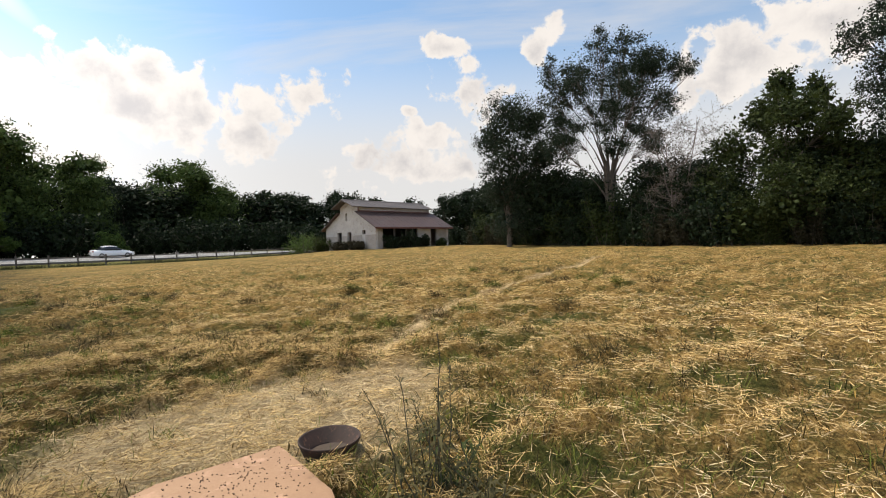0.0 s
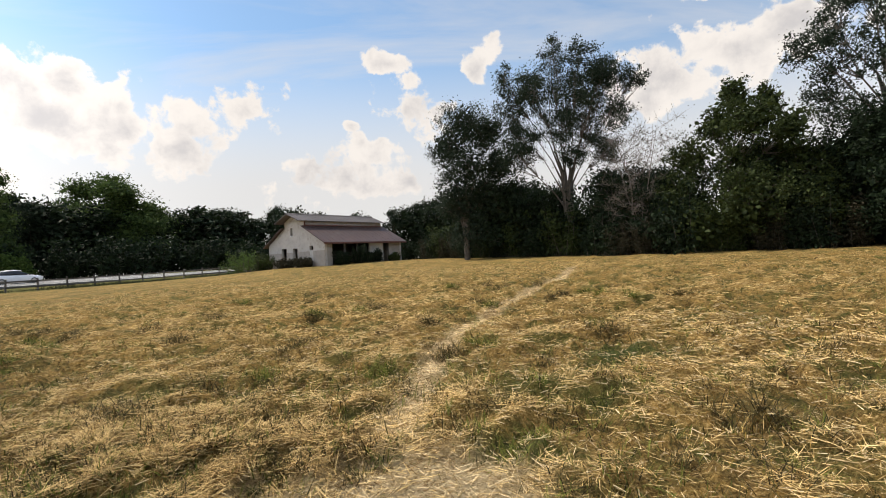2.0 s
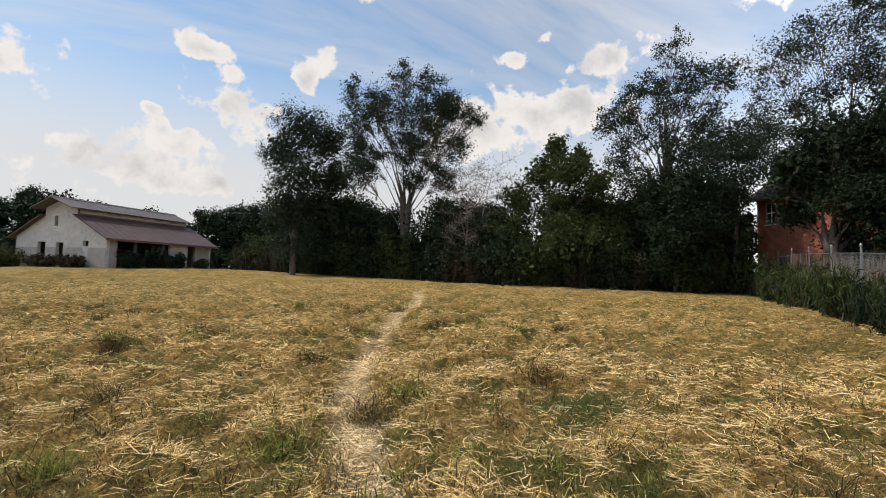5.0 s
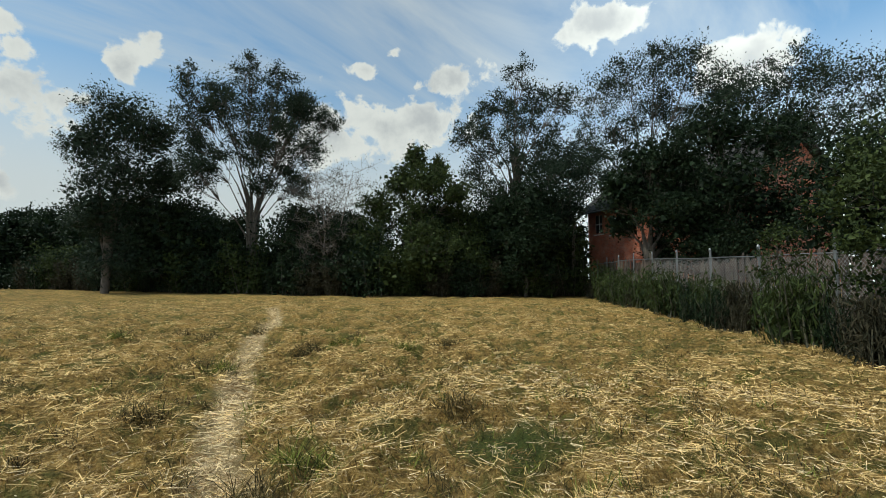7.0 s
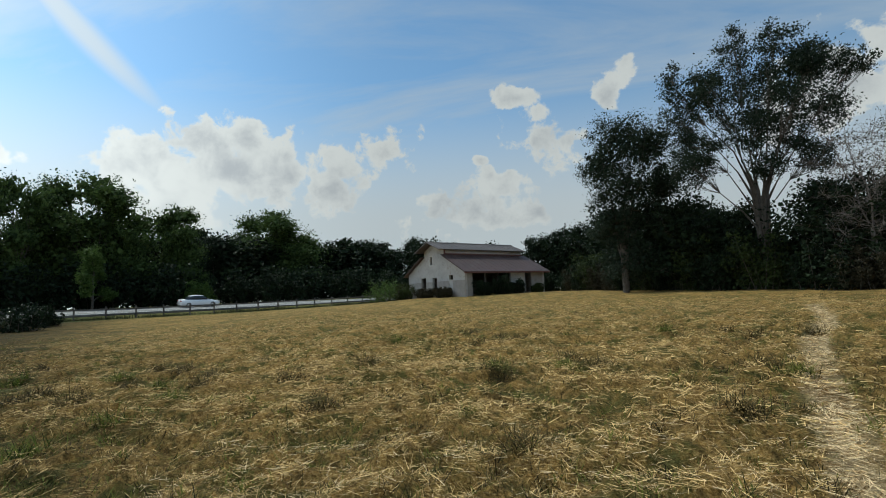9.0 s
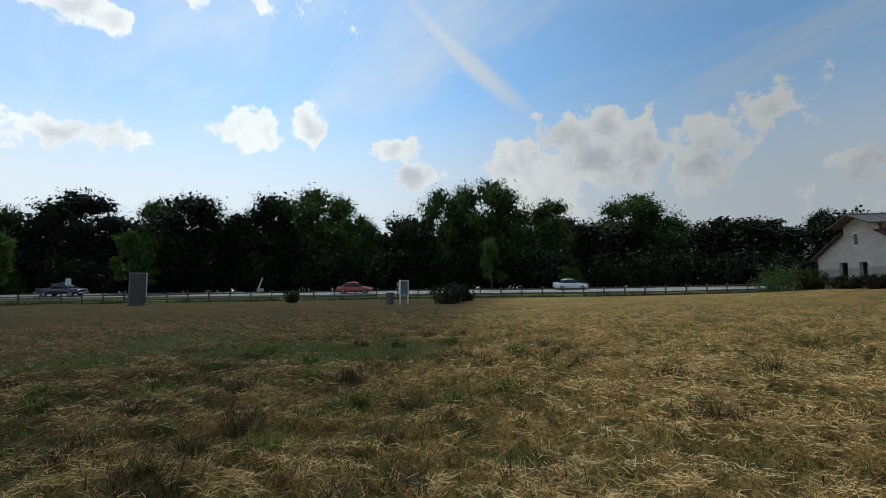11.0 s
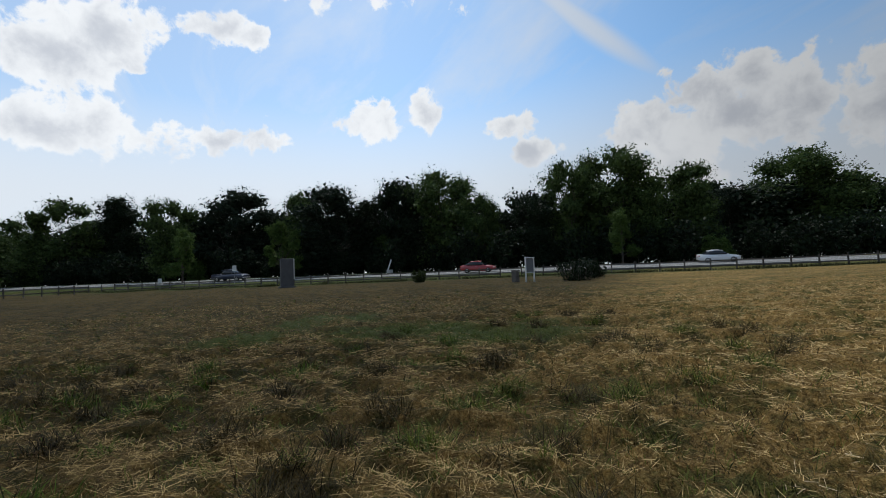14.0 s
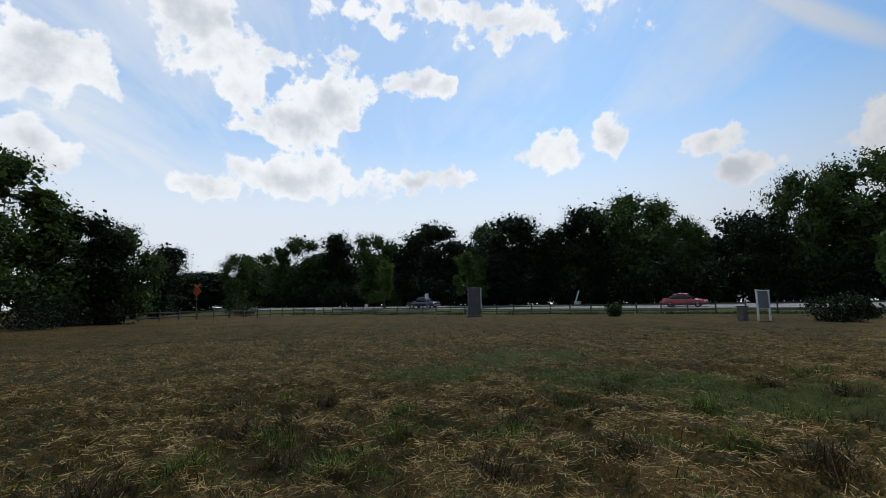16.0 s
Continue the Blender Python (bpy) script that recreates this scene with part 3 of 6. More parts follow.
def paint_shade(nt, col, tint):
    """Painted shade: past a slanting line, the field's south-west is darkened through tint."""
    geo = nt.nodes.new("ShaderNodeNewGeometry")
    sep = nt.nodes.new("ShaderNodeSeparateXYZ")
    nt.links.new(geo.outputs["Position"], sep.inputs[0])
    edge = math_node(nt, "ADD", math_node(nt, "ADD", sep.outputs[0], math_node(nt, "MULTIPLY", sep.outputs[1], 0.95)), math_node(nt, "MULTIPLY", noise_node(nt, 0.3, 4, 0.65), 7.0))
    # old: how far the painted dimming has set in, 0 to 1
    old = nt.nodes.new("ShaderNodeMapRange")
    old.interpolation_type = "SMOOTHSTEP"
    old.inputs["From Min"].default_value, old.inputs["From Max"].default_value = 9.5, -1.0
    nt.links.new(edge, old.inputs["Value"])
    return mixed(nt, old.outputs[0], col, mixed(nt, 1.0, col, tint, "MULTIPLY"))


def turf_material():
    m, nt, b = nodes_of("mown_turf")
    fields = []
    for name in ("trod", "lush", "hay"):
        node = nt.nodes.new("ShaderNodeAttribute")
        node.attribute_name = name
        fields.append(node.outputs["Fac"])
    worn, green, thick = fields
    broad = noise_node(nt, 0.35, 4, 0.6, 0.5)
    mid = noise_node(nt, 2.2, 5, 0.65, 0.6)
    fine = noise_node(nt, 38, 4, 0.75, 1.0)
    wisps = noise_node(nt, 7.5, 6, 0.72, 1.4)
    straw = ramp_node(nt, fine, [(0.30, (0.17, 0.09, 0.022)), (0.48, (0.44, 0.265, 0.075)), (0.68, (0.70, 0.48, 0.19))])
    dull = ramp_node(nt, fine, [(0.32, (0.022, 0.016, 0.005)), (0.52, (0.10, 0.066, 0.018)), (0.70, (0.28, 0.18, 0.05))])
    clump = ramp_node(nt, wisps, [(0.40, (0, 0, 0)), (0.56, (1, 1, 1))])
    patch = math_node(nt, "ADD", math_node(nt, "MULTIPLY", math_node(nt, "ADD", thick, mid), 0.34), math_node(nt, "SUBTRACT", math_node(nt, "MULTIPLY", clump, 0.6), 0.1))
    col = mixed(nt, patch, dull, straw)
    grass = ramp_node(nt, fine, [(0.3, (0.018, 0.030, 0.006)), (0.7, (0.090, 0.125, 0.026))])
    far_green = ramp_node(nt, noise_node(nt, 1.6, 6, 0.7, 1.0), [(0.46, (0, 0, 0)), (0.60, (0.7, 0.7, 0.7))])
    col = mixed(nt, far_green, col, grass)
    # south-west shade, painted into the turf colour
    col = paint_shade(nt, col, (0.25, 0.265, 0.205))
    col = mixed(nt, math_node(nt, "MULTIPLY", green, 0.8), col, grass)
    pale = ramp_node(nt, fine, [(0.30, (0.27, 0.18, 0.085)), (0.5, (0.56, 0.42, 0.23)), (0.70, (0.76, 0.61, 0.38))])
    col = mixed(nt, worn, col, pale)
    nt.links.new(col, b.inputs["Base Color"])
    b.inputs["Roughness"].default_value = 0.95
    b.inputs["Specular IOR Level"].default_value = 0.15
    bumped(nt, b, math_node(nt, "ADD", fine, math_node(nt, "MULTIPLY", mid, 1.5)), 1.0, 0.09)
    return m


def axis(lo, hi, spacing, reach):
    inner = np.arange(lo, hi + spacing / 2, spacing)
    out, s = [], spacing
    while (out[-1] if out else 0) < reach:
        s *= 1.12
        out.append((out[-1] if out else 0) + s)
    out = np.array(out)
    return np.concatenate([lo - out[::-1], inner, hi + out])


def build_ground():
    xs, ys = axis(-16, 11, 0.1, 2600), axis(0, 20, 0.1, 2600)
    X, Y = np.meshgrid(xs, ys)
    Z = land(X, Y) + lumps(X, Y)
    nx, ny = len(xs), len(ys)
    i = (np.arange(ny - 1)[:, None] * nx + np.arange(nx - 1)[None]).ravel()
    v = np.stack([X.ravel(), Y.ravel(), Z.ravel()], 1)
    ob = array_part("ground", v, np.stack([i, i + 1, i + 1 + nx, i + nx], 1), turf_material(), smooth=True)
    for name, field in (("trod", trod), ("lush", lush), ("hay", hay)):
        a = ob.data.attributes.new(name, "FLOAT", "POINT")
        a.data.foreach_set("value", field(X, Y).ravel().astype(np.float32))
    tagged(ob, "mown hay field of dry straw with green patches and a trodden trail", "ground", kind="structure")
    return ob


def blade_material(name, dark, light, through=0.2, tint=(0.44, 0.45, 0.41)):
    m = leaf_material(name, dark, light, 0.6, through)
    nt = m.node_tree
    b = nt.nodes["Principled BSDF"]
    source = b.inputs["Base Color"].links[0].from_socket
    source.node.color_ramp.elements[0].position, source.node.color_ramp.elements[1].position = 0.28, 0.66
    # blades past the same line get their shade painted in too
    col = paint_shade(nt, source, tint)
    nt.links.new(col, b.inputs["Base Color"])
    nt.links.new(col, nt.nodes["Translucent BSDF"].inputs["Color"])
    return m


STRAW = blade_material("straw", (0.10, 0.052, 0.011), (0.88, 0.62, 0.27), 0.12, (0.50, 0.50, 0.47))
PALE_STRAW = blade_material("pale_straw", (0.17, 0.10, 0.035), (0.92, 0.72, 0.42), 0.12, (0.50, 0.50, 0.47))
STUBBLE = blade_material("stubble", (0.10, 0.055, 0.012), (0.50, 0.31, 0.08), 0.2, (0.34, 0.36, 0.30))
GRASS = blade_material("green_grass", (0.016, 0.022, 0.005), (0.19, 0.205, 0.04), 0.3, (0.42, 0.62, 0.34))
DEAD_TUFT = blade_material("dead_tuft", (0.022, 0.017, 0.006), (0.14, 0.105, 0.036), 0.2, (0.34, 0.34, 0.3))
VERGE = leaf_material("verge_grass", (0.016, 0.022, 0.008), (0.07, 0.075, 0.026), 0.55, 0.2)
WALKED = np.array([(0.0, 0.5), (-0.9, 2.3), (-1.8, 4.1), (-1.7, 5.4), (-2.7, 5.9), (-5.4, 5.95)])


def near_walk(x, y):
    d = np.full(x.shape, 1e9)
    for (ax, ay), (bx, by) in zip(WALKED, WALKED[1:]):
        ux, uy = bx - ax, by - ay
        q = np.clip(((x - ax) * ux + (y - ay) * uy) / (ux * ux + uy * uy), 0, 1)
        d = np.minimum(d, np.hypot(x - ax - q * ux, y - ay - q * uy))
    return d


def scatter(n, rng, reach):
    """Places on the field, thick near the trail walked and thinning out with distance."""
    pick = rng.integers(0, len(WALKED) - 1, n)
    q = rng.uniform(0, 1, (n, 1))
    c = WALKED[pick] * (1 - q) + WALKED[pick + 1] * q
    r = reach * rng.uniform(0.0, 1, n) ** 1.55 + rng.uniform(0, 0.8, n)
    a = rng.uniform(-0.95, 4.5, n)
    x, y = c[:, 0] + r * np.cos(a), c[:, 1] + r * np.sin(a)
    past = (x - 9.8) * 0.587 - (y - 4.2) * 0.81
    ok = (past < -1.0) & ((y > -0.8) | (x < -5))
    return x[ok], y[ok]


def blades(name, x, y, length, width, tilt, rng, material, label, lift=0.0, matted=0.0):
    """Blades as strips: tilt 0 lies flat, 1 stands. matted: how far neighbours lie the same way, each one a single face."""
    k = ~swept(x, y)
    x, y, length, width = x[k], y[k], length[k], width[k]
    n = len(x)
    z = land(x, y) + lumps(x, y)
    az = rng.uniform(0, 6.283, n)
    if matted:
        az = 14 * value_noise(x * 1.1, y * 1.1, 31) + rng.normal(0, matted, n)
    up = np.clip(rng.normal(tilt, 0.16, n), 0.02, 1.3) * 1.35
    d = np.stack([np.cos(az) * np.cos(up), np.sin(az) * np.cos(up), np.sin(up)], 1)
    side = np.stack([-np.sin(az), np.cos(az), np.zeros(n)], 1) * (width / 2)[:, None]
    p0 = np.stack([x, y, z + lift * rng.uniform(0, 1, n) - 0.005], 1)
    i = np.arange(n)[:, None]
    if matted:
        tip = p0 + d * length[:, None]
        tip[:, 2] = np.maximum(tip[:, 2] - length * 0.1, z + 0.004)
        side[:, 2] = rng.uniform(-0.5, 0.5, n) * width
        v = np.stack([p0 - side, p0 + side, tip + side * 0.6, tip - side * 0.6], 1).reshape(-1, 3)
        f = i * 4 + np.array([[0, 1, 2, 3]])
    else:
        mid = p0 + d * (length * 0.55)[:, None]
        bend = d * (length * 0.45)[:, None]
        bend[:, 2] -= length * rng.uniform(0.0, 0.3, n)
        tip = mid + bend
        tip[:, 2] = np.maximum(tip[:, 2], z + 0.004)
        v = np.stack([p0 - side, p0 + side, mid + side, mid - side, tip], 1).reshape(-1, 3)
        f = np.concatenate([i * 5 + np.array([[0, 1, 2]]), i * 5 + np.array([[0, 2, 3]]), i * 5 + np.array([[3, 2, 4]])], 0)
    ob = array_part(name, v, f, material)
    return tagged(ob, label, "grass", kind="stuff")


def swept(x, y):
    """True where no straw lies: on the feeding slab and in the pan."""
    poly = [(-1.30, 3.44), (-1.90, 2.90), (-2.60, 1.50), (-0.30, 1.80), (-0.74, 2.82)]
    inside = np.ones(np.shape(x), dtype=bool)
    for (ax, ay), (bx, by) in zip(poly, poly[1:] + poly[:1]):
        inside &= (bx - ax) * (y - ay) - (by - ay) * (x - ax) > 0
    return inside | (np.hypot(x + 0.88, y - 3.38) < 0.25)


def build_grass():
    rng = np.random.default_rng(5)

    def wide(x, y, w):
        return np.maximum(w, np.minimum(near_walk(x, y) * 0.0008, 0.0055)) * rng.uniform(0.7, 1.5, len(x))

    x, y = scatter(860000, rng, 28)
    k = (rng.uniform(0, 1, len(x)) > 0.9 * lush(x, y)) & (rng.uniform(0, 1, len(x)) < (0.10 + 0.90 * hay(x, y) ** 1.3) * (1 - 0.75 * trod(x, y)))
    x, y = x[k], y[k]
    blades("straw", x, y, rng.uniform(0.045, 0.16, len(x)), wide(x, y, 0.0025), 0.14, rng, STRAW, "loose dry yellow straw lying over the mown field", 0.06, 1.3)
    # chopped pale straw, trodden flat on the bare ground and the trail
    x, y = rng.uniform(-5.5, 5.5, 120000), rng.uniform(1.6, 10.5, 120000)
    line = np.array(TRAIL)
    i, q = rng.integers(0, len(line) - 1, 22000), rng.uniform(0, 1, (22000, 1))
    p = line[i] * (1 - q) + line[i + 1] * q + rng.normal(0, 0.13, (22000, 2))
    x, y = np.concatenate([x, p[:, 0]]), np.concatenate([y, p[:, 1]])
    k = rng.uniform(0, 1, len(x)) < 0.25 + 0.67 * trod(x, y)
    x, y = x[k], y[k]
    blades("trodden_straw", x, y, rng.uniform(0.04, 0.15, len(x)), wide(x, y, 0.0036), 0.04, rng, PALE_STRAW, "short pale straw trodden flat on bare ground", 0.02, 1.6)
    x, y = scatter(110000, rng, 32)
    k = rng.uniform(0, 1, len(x)) > np.maximum(0.97 * trod(x, y), 0.35 * lush(x, y))
    k &= value_noise(x * 1.3, y * 1.3, 21) + rng.normal(0, 0.15, len(x)) > 0.45
    x, y = x[k], y[k]
    blades("stubble", x, y, rng.uniform(0.04, 0.12, len(x)), wide(x, y, 0.0025), 0.55, rng, STUBBLE, "standing dry golden stubble of the mown field")
    x, y = scatter(270000, rng, 28)
    k = rng.uniform(0, 1, len(x)) < np.maximum(0.95 * lush(x, y), (0.34 + 0.2 * step(-1.0, -7.0, x)) * (1.6 - 1.4 * hay(x, y))) * (1 - 0.95 * trod(x, y))
    x, y = x[k], y[k]
    blades("grass", x, y, rng.uniform(0.05, 0.17, len(x)), wide(x, y, 0.0036), 0.6, rng, GRASS, "short green grass growing through the straw")
    cx, cy = scatter(3800, rng, 30)
    far = rng.uniform(0, 1, len(cx)) > 0.95 * trod(cx, cy)
    cx, cy = cx[far], cy[far]
    own = np.array([(-2.54, 8.42), (-3.17, 7.99), (-3.54, 7.05), (-1.54, 13.45), (-7.9, 6.8), (-9.8, 6.5), (-7.3, 7.4), (2.0, 5.64), (-1.2, 13.6), (-8.1, 8.2), (-6.9, 6.2)])
    own = np.concatenate([own, np.stack([rng.uniform(-15, -5.2, 80), rng.uniform(1.5, 15, 80)], 1), np.stack([rng.uniform(-6, 6, 30), rng.uniform(8, 20, 30)], 1)])
    cx, cy = np.concatenate([own[:, 0], cx]), np.concatenate([own[:, 1], cy])
    per = np.where(np.arange(len(cx)) < len(own), 260, rng.integers(14, 46, len(cx)))
    who = np.repeat(np.arange(len(cx)), per)
    r = rng.normal(0, 1, (len(who), 2)) * np.where(who < len(own), 0.12, 0.06)[:, None]
    x, y = cx[who] + r[:, 0], cy[who] + r[:, 1]
    size = np.where(who < len(own), 1.8, 1.0)
    kind = np.where(who < len(own), who % 3 > 0, (who * 7919) % 100 < np.where(x < -4, 30, 60))
    for want, name, mat, label in ((True, "dead_tufts", DEAD_TUFT, "brown dead tufts of hay standing in the field"), (False, "grass_tufts", GRASS, "dark green tufts of grass left standing in the field")):
        s = kind == want
        blades(name, x[s], y[s], rng.uniform(0.06, 0.21, s.sum()) * size[s], wide(x[s], y[s], 0.0055), 0.5, rng, mat, label)


def build_verge():
    """Unmown dark grass and weeds along the foot of the field fence."""
    rng = np.random.default_rng(19)
    n = 22000
    s, q = rng.uniform(-62, 64, n), -9.6 + rng.normal(0, 0.55, n)
    k = value_noise(s * 0.5, q * 0.5, 41) + rng.normal(0, 0.15, n) > 0.3
    x, y = (ROAD_AT[:, None] + ROAD_ALONG[:, None] * s + ROAD_OFF[:, None] * q)[:, k]
    high = 0.35 + 0.75 * value_noise(s[k] * 0.35, q[k], 42) ** 2
    blades("verge_grass", x, y, rng.uniform(0.35, 1.0, len(x)) * high, rng.uniform(0.015, 0.04, len(x)), 0.75, rng, VERGE, "unmown dark green grass along the foot of the fence")


def ground_at(x, y):
    return float(land(x, y))


def on_ground(x, y, turn=0.0, sink=0.0, scale=1.0):
    return Matrix.LocRotScale((x, y, ground_at(x, y) - sink), Euler((0, 0, radians(turn))), (scale,) * 3)


# ---- road, verge fence and traffic ----
def road_point(s, q, z):
    p = ROAD_AT + ROAD_ALONG * s + ROAD_OFF * q
    return (p[0], p[1], z)


def ribbon(name, q0, q1, z0, z1, material, parent=None, s0=-260, s1=300, n=24):
    bm = bmesh.new()
    rows = []
    for s in np.linspace(s0, s1, n):
        rows.append([bm.verts.new(road_point(s, q, z + 0.055 * q)) for q, z in ((q0, z0), (q0, z1), (q1, z1), (q1, z0))])
    for a, b in zip(rows, rows[1:]):
        for k in range(4):
            bm.faces.new((a[k], a[(k + 1) % 4], b[(k + 1) % 4], b[k]))
    bm.faces.new(rows[0])
    bm.faces.new(rows[-1][::-1])
    bmesh.ops.recalc_face_normals(bm, faces=bm.faces)
    return part(name, bm, material, parent)


def build_road():
    road = tagged(ribbon("road", -3.6, 3.6, 0.9, 1.22, ASPHALT), "pale sun-bleached asphalt road beyond the field fence", "road", kind="structure")
    for q in (-3.35, 3.25):
        ribbon("edge_line", q, q + 0.12, 1.222, 1.226, LINE_PAINT, road)
    for q in (-0.16, 0.06):
        ribbon("centre_line", q, q + 0.1, 1.222, 1.226, LINE_PAINT, road)


def build_field_fence(start, along, count, label):
    """One straight run of post and rail fence with two rails."""
    rng = random.Random(3)
    ang = math.degrees(math.atan2(along[1], along[0]))
    gap = 2.45
    root = thing("field_fence", Matrix(), label, "fence", "field fences")
    spots = [(start[0] + along[0] * gap * i, start[1] + along[1] * gap * i) for i in range(count)]
    spots = [(x, y, ground_at(x, y)) for x, y in spots]
    first = part("post", boxed(-0.065, -0.065, -0.3, 0.065, 0.065, 1.25, bevel=0.012), OLD_WOOD, root)
    rail_mesh = None
    for i, (x, y, z) in enumerate(spots):
        ob = first if i == 0 else new("post", first.data)
        ob.parent = root
        ob.matrix_basis = pose(x, y, z, rng.uniform(-1.5, 1.5), rng.uniform(-1.5, 1.5), ang)
    for h in (0.42, 0.98):
        for a, b in zip(spots, spots[1:]):
            if rng.random() < 0.03:
                continue
            d = Vector(b) - Vector(a)
            if rail_mesh is None:
                r = part("rail", boxed(0, -0.105, -0.07, gap + 0.1, -0.068, 0.07, bevel=0.008), OLD_WOOD, root)
                rail_mesh = r.data
            else:
                r = new("rail", rail_mesh)
                r.parent = root
            r.matrix_basis = Matrix.Translation((a[0], a[1], a[2] + h + rng.uniform(-0.02, 0.02))) @ pose(0, 0, 0, 0, -math.degrees(math.atan2(d.z, d.xy.length)), ang)


def car_shell(bm, sections, n=14):
    """Loft of rounded cross sections (x, half width, low, high, top half width)."""
    rings = []
    for x, w, lo, hi, tw in sections:
        pts = [(-w * 0.92, lo), (-w, lo + 0.12), (-w, lo + (hi - lo) * 0.55), (-tw, hi - 0.03), (-tw * 0.8, hi), (tw * 0.8, hi), (tw, hi - 0.03), (w, lo + (hi - lo) * 0.55), (w, lo + 0.12), (w * 0.92, lo)]
        rings.append([bm.verts.new((x, y, z)) for y, z in pts])
    for a, b in zip(rings, rings[1:]):
        for k in range(len(a)):
            bm.faces.new((a[k], a[(k + 1) % len(a)], b[(k + 1) % len(b)], b[k]))
    bm.faces.new(rings[0])
    bm.faces.new(rings[-1][::-1])
    bmesh.ops.recalc_face_normals(bm, faces=bm.faces)
    for f in bm.faces:
        f.smooth = True
    return bm


def add_wheels(root, spots, r):
    for x, y in spots:
        bm = bmesh.new()
        bmesh.ops.create_cone(bm, cap_ends=True, segments=20, radius1=r, radius2=r, depth=0.22, matrix=pose(0, 0, 0, 90))
        bmesh.ops.bevel(bm, geom=[e for e in bm.edges if len(e.link_faces) == 2 and any(len(f.verts) > 4 for f in e.link_faces)], offset=0.04, segments=2, affect="EDGES")
        w = part("wheel", bm, RUBBER, root)
        w.location = (x, y, r)
        side = 1 if y > 0 else -1
        bm = bmesh.new()
        bmesh.ops.create_cone(bm, cap_ends=True, segments=16, radius1=r * 0.62, radius2=r * 0.5, depth=0.04, matrix=Matrix.Translation((0, side * 0.115, 0)) @ pose(0, 0, 0, -90 * side))
        for k in range(5):
            box(bm, -0.03, side * 0.13 - 0.01, 0.02, 0.03, side * 0.13 + 0.012, r * 0.6, m=pose(0, 0, 0, 0, 72 * k))
        part("rim", bm, CHROME, w)


def build_sedan(m, paint, label):
    root = thing("sedan", m, label, "car")
    part("body", car_shell(bmesh.new(), [(-2.36, 0.62, 0.42, 0.78, 0.55), (-2.28, 0.80, 0.30, 0.98, 0.70), (-1.75, 0.90, 0.24, 1.04, 0.74), (-1.0, 0.91, 0.2, 0.98, 0.80),
                                         (0.6, 0.91, 0.2, 0.96, 0.80), (1.3, 0.90, 0.22, 0.93, 0.78), (2.0, 0.84, 0.26, 0.80, 0.66), (2.36, 0.62, 0.34, 0.64, 0.5)]), paint, root)
    part("cabin", car_shell(bmesh.new(), [(-1.85, 0.70, 0.92, 1.03, 0.62), (-1.2, 0.74, 0.92, 1.36, 0.56), (-0.5, 0.76, 0.92, 1.455, 0.58), (0.2, 0.76, 0.92, 1.43, 0.58), (1.15, 0.72, 0.90, 0.98, 0.66)]), GLASS_DARK, root)
    part("roof_panel", car_shell(bmesh.new(), [(-1.22, 0.50, 1.30, 1.385, 0.46), (-0.5, 0.585, 1.40, 1.48, 0.53), (0.22, 0.58, 1.38, 1.455, 0.52), (0.40, 0.52, 1.33, 1.40, 0.46)]), paint, root)
    for s in (-1, 1):
        part("pillar", boxed(-0.30, s * 0.70 - 0.02, 0.95, -0.22, s * 0.70 + 0.025, 1.43, m=pose(0, 0, 0, s * 7.0)), paint, root)
        part("headlight", boxed(2.05, s * 0.62 - 0.16, 0.62, 2.30, s * 0.62 + 0.12, 0.74, bevel=0.03), LENS, root)
        part("tail_light", boxed(-2.36, s * 0.62 - 0.14, 0.76, -2.2, s * 0.62 + 0.14, 0.9, bevel=0.03), TAIL, root)
        part("mirror", boxed(0.75, s * 0.98 - 0.09, 0.95, 0.9, s * 0.98 + 0.05, 1.06, bevel=0.03), paint, root)
        part("door_handle", boxed(-0.25, s * 0.905 - 0.012, 0.8, -0.08, s * 0.905 + 0.012, 0.83), CHROME, root)
    part("bumper", boxed(2.28, -0.6, 0.36, 2.41, 0.6, 0.5, bevel=0.04), BLACK_TRIM, root)
    add_wheels(root, [(-1.42, -0.80), (-1.42, 0.80), (1.42, -0.80), (1.42, 0.80)], 0.33)
    return root


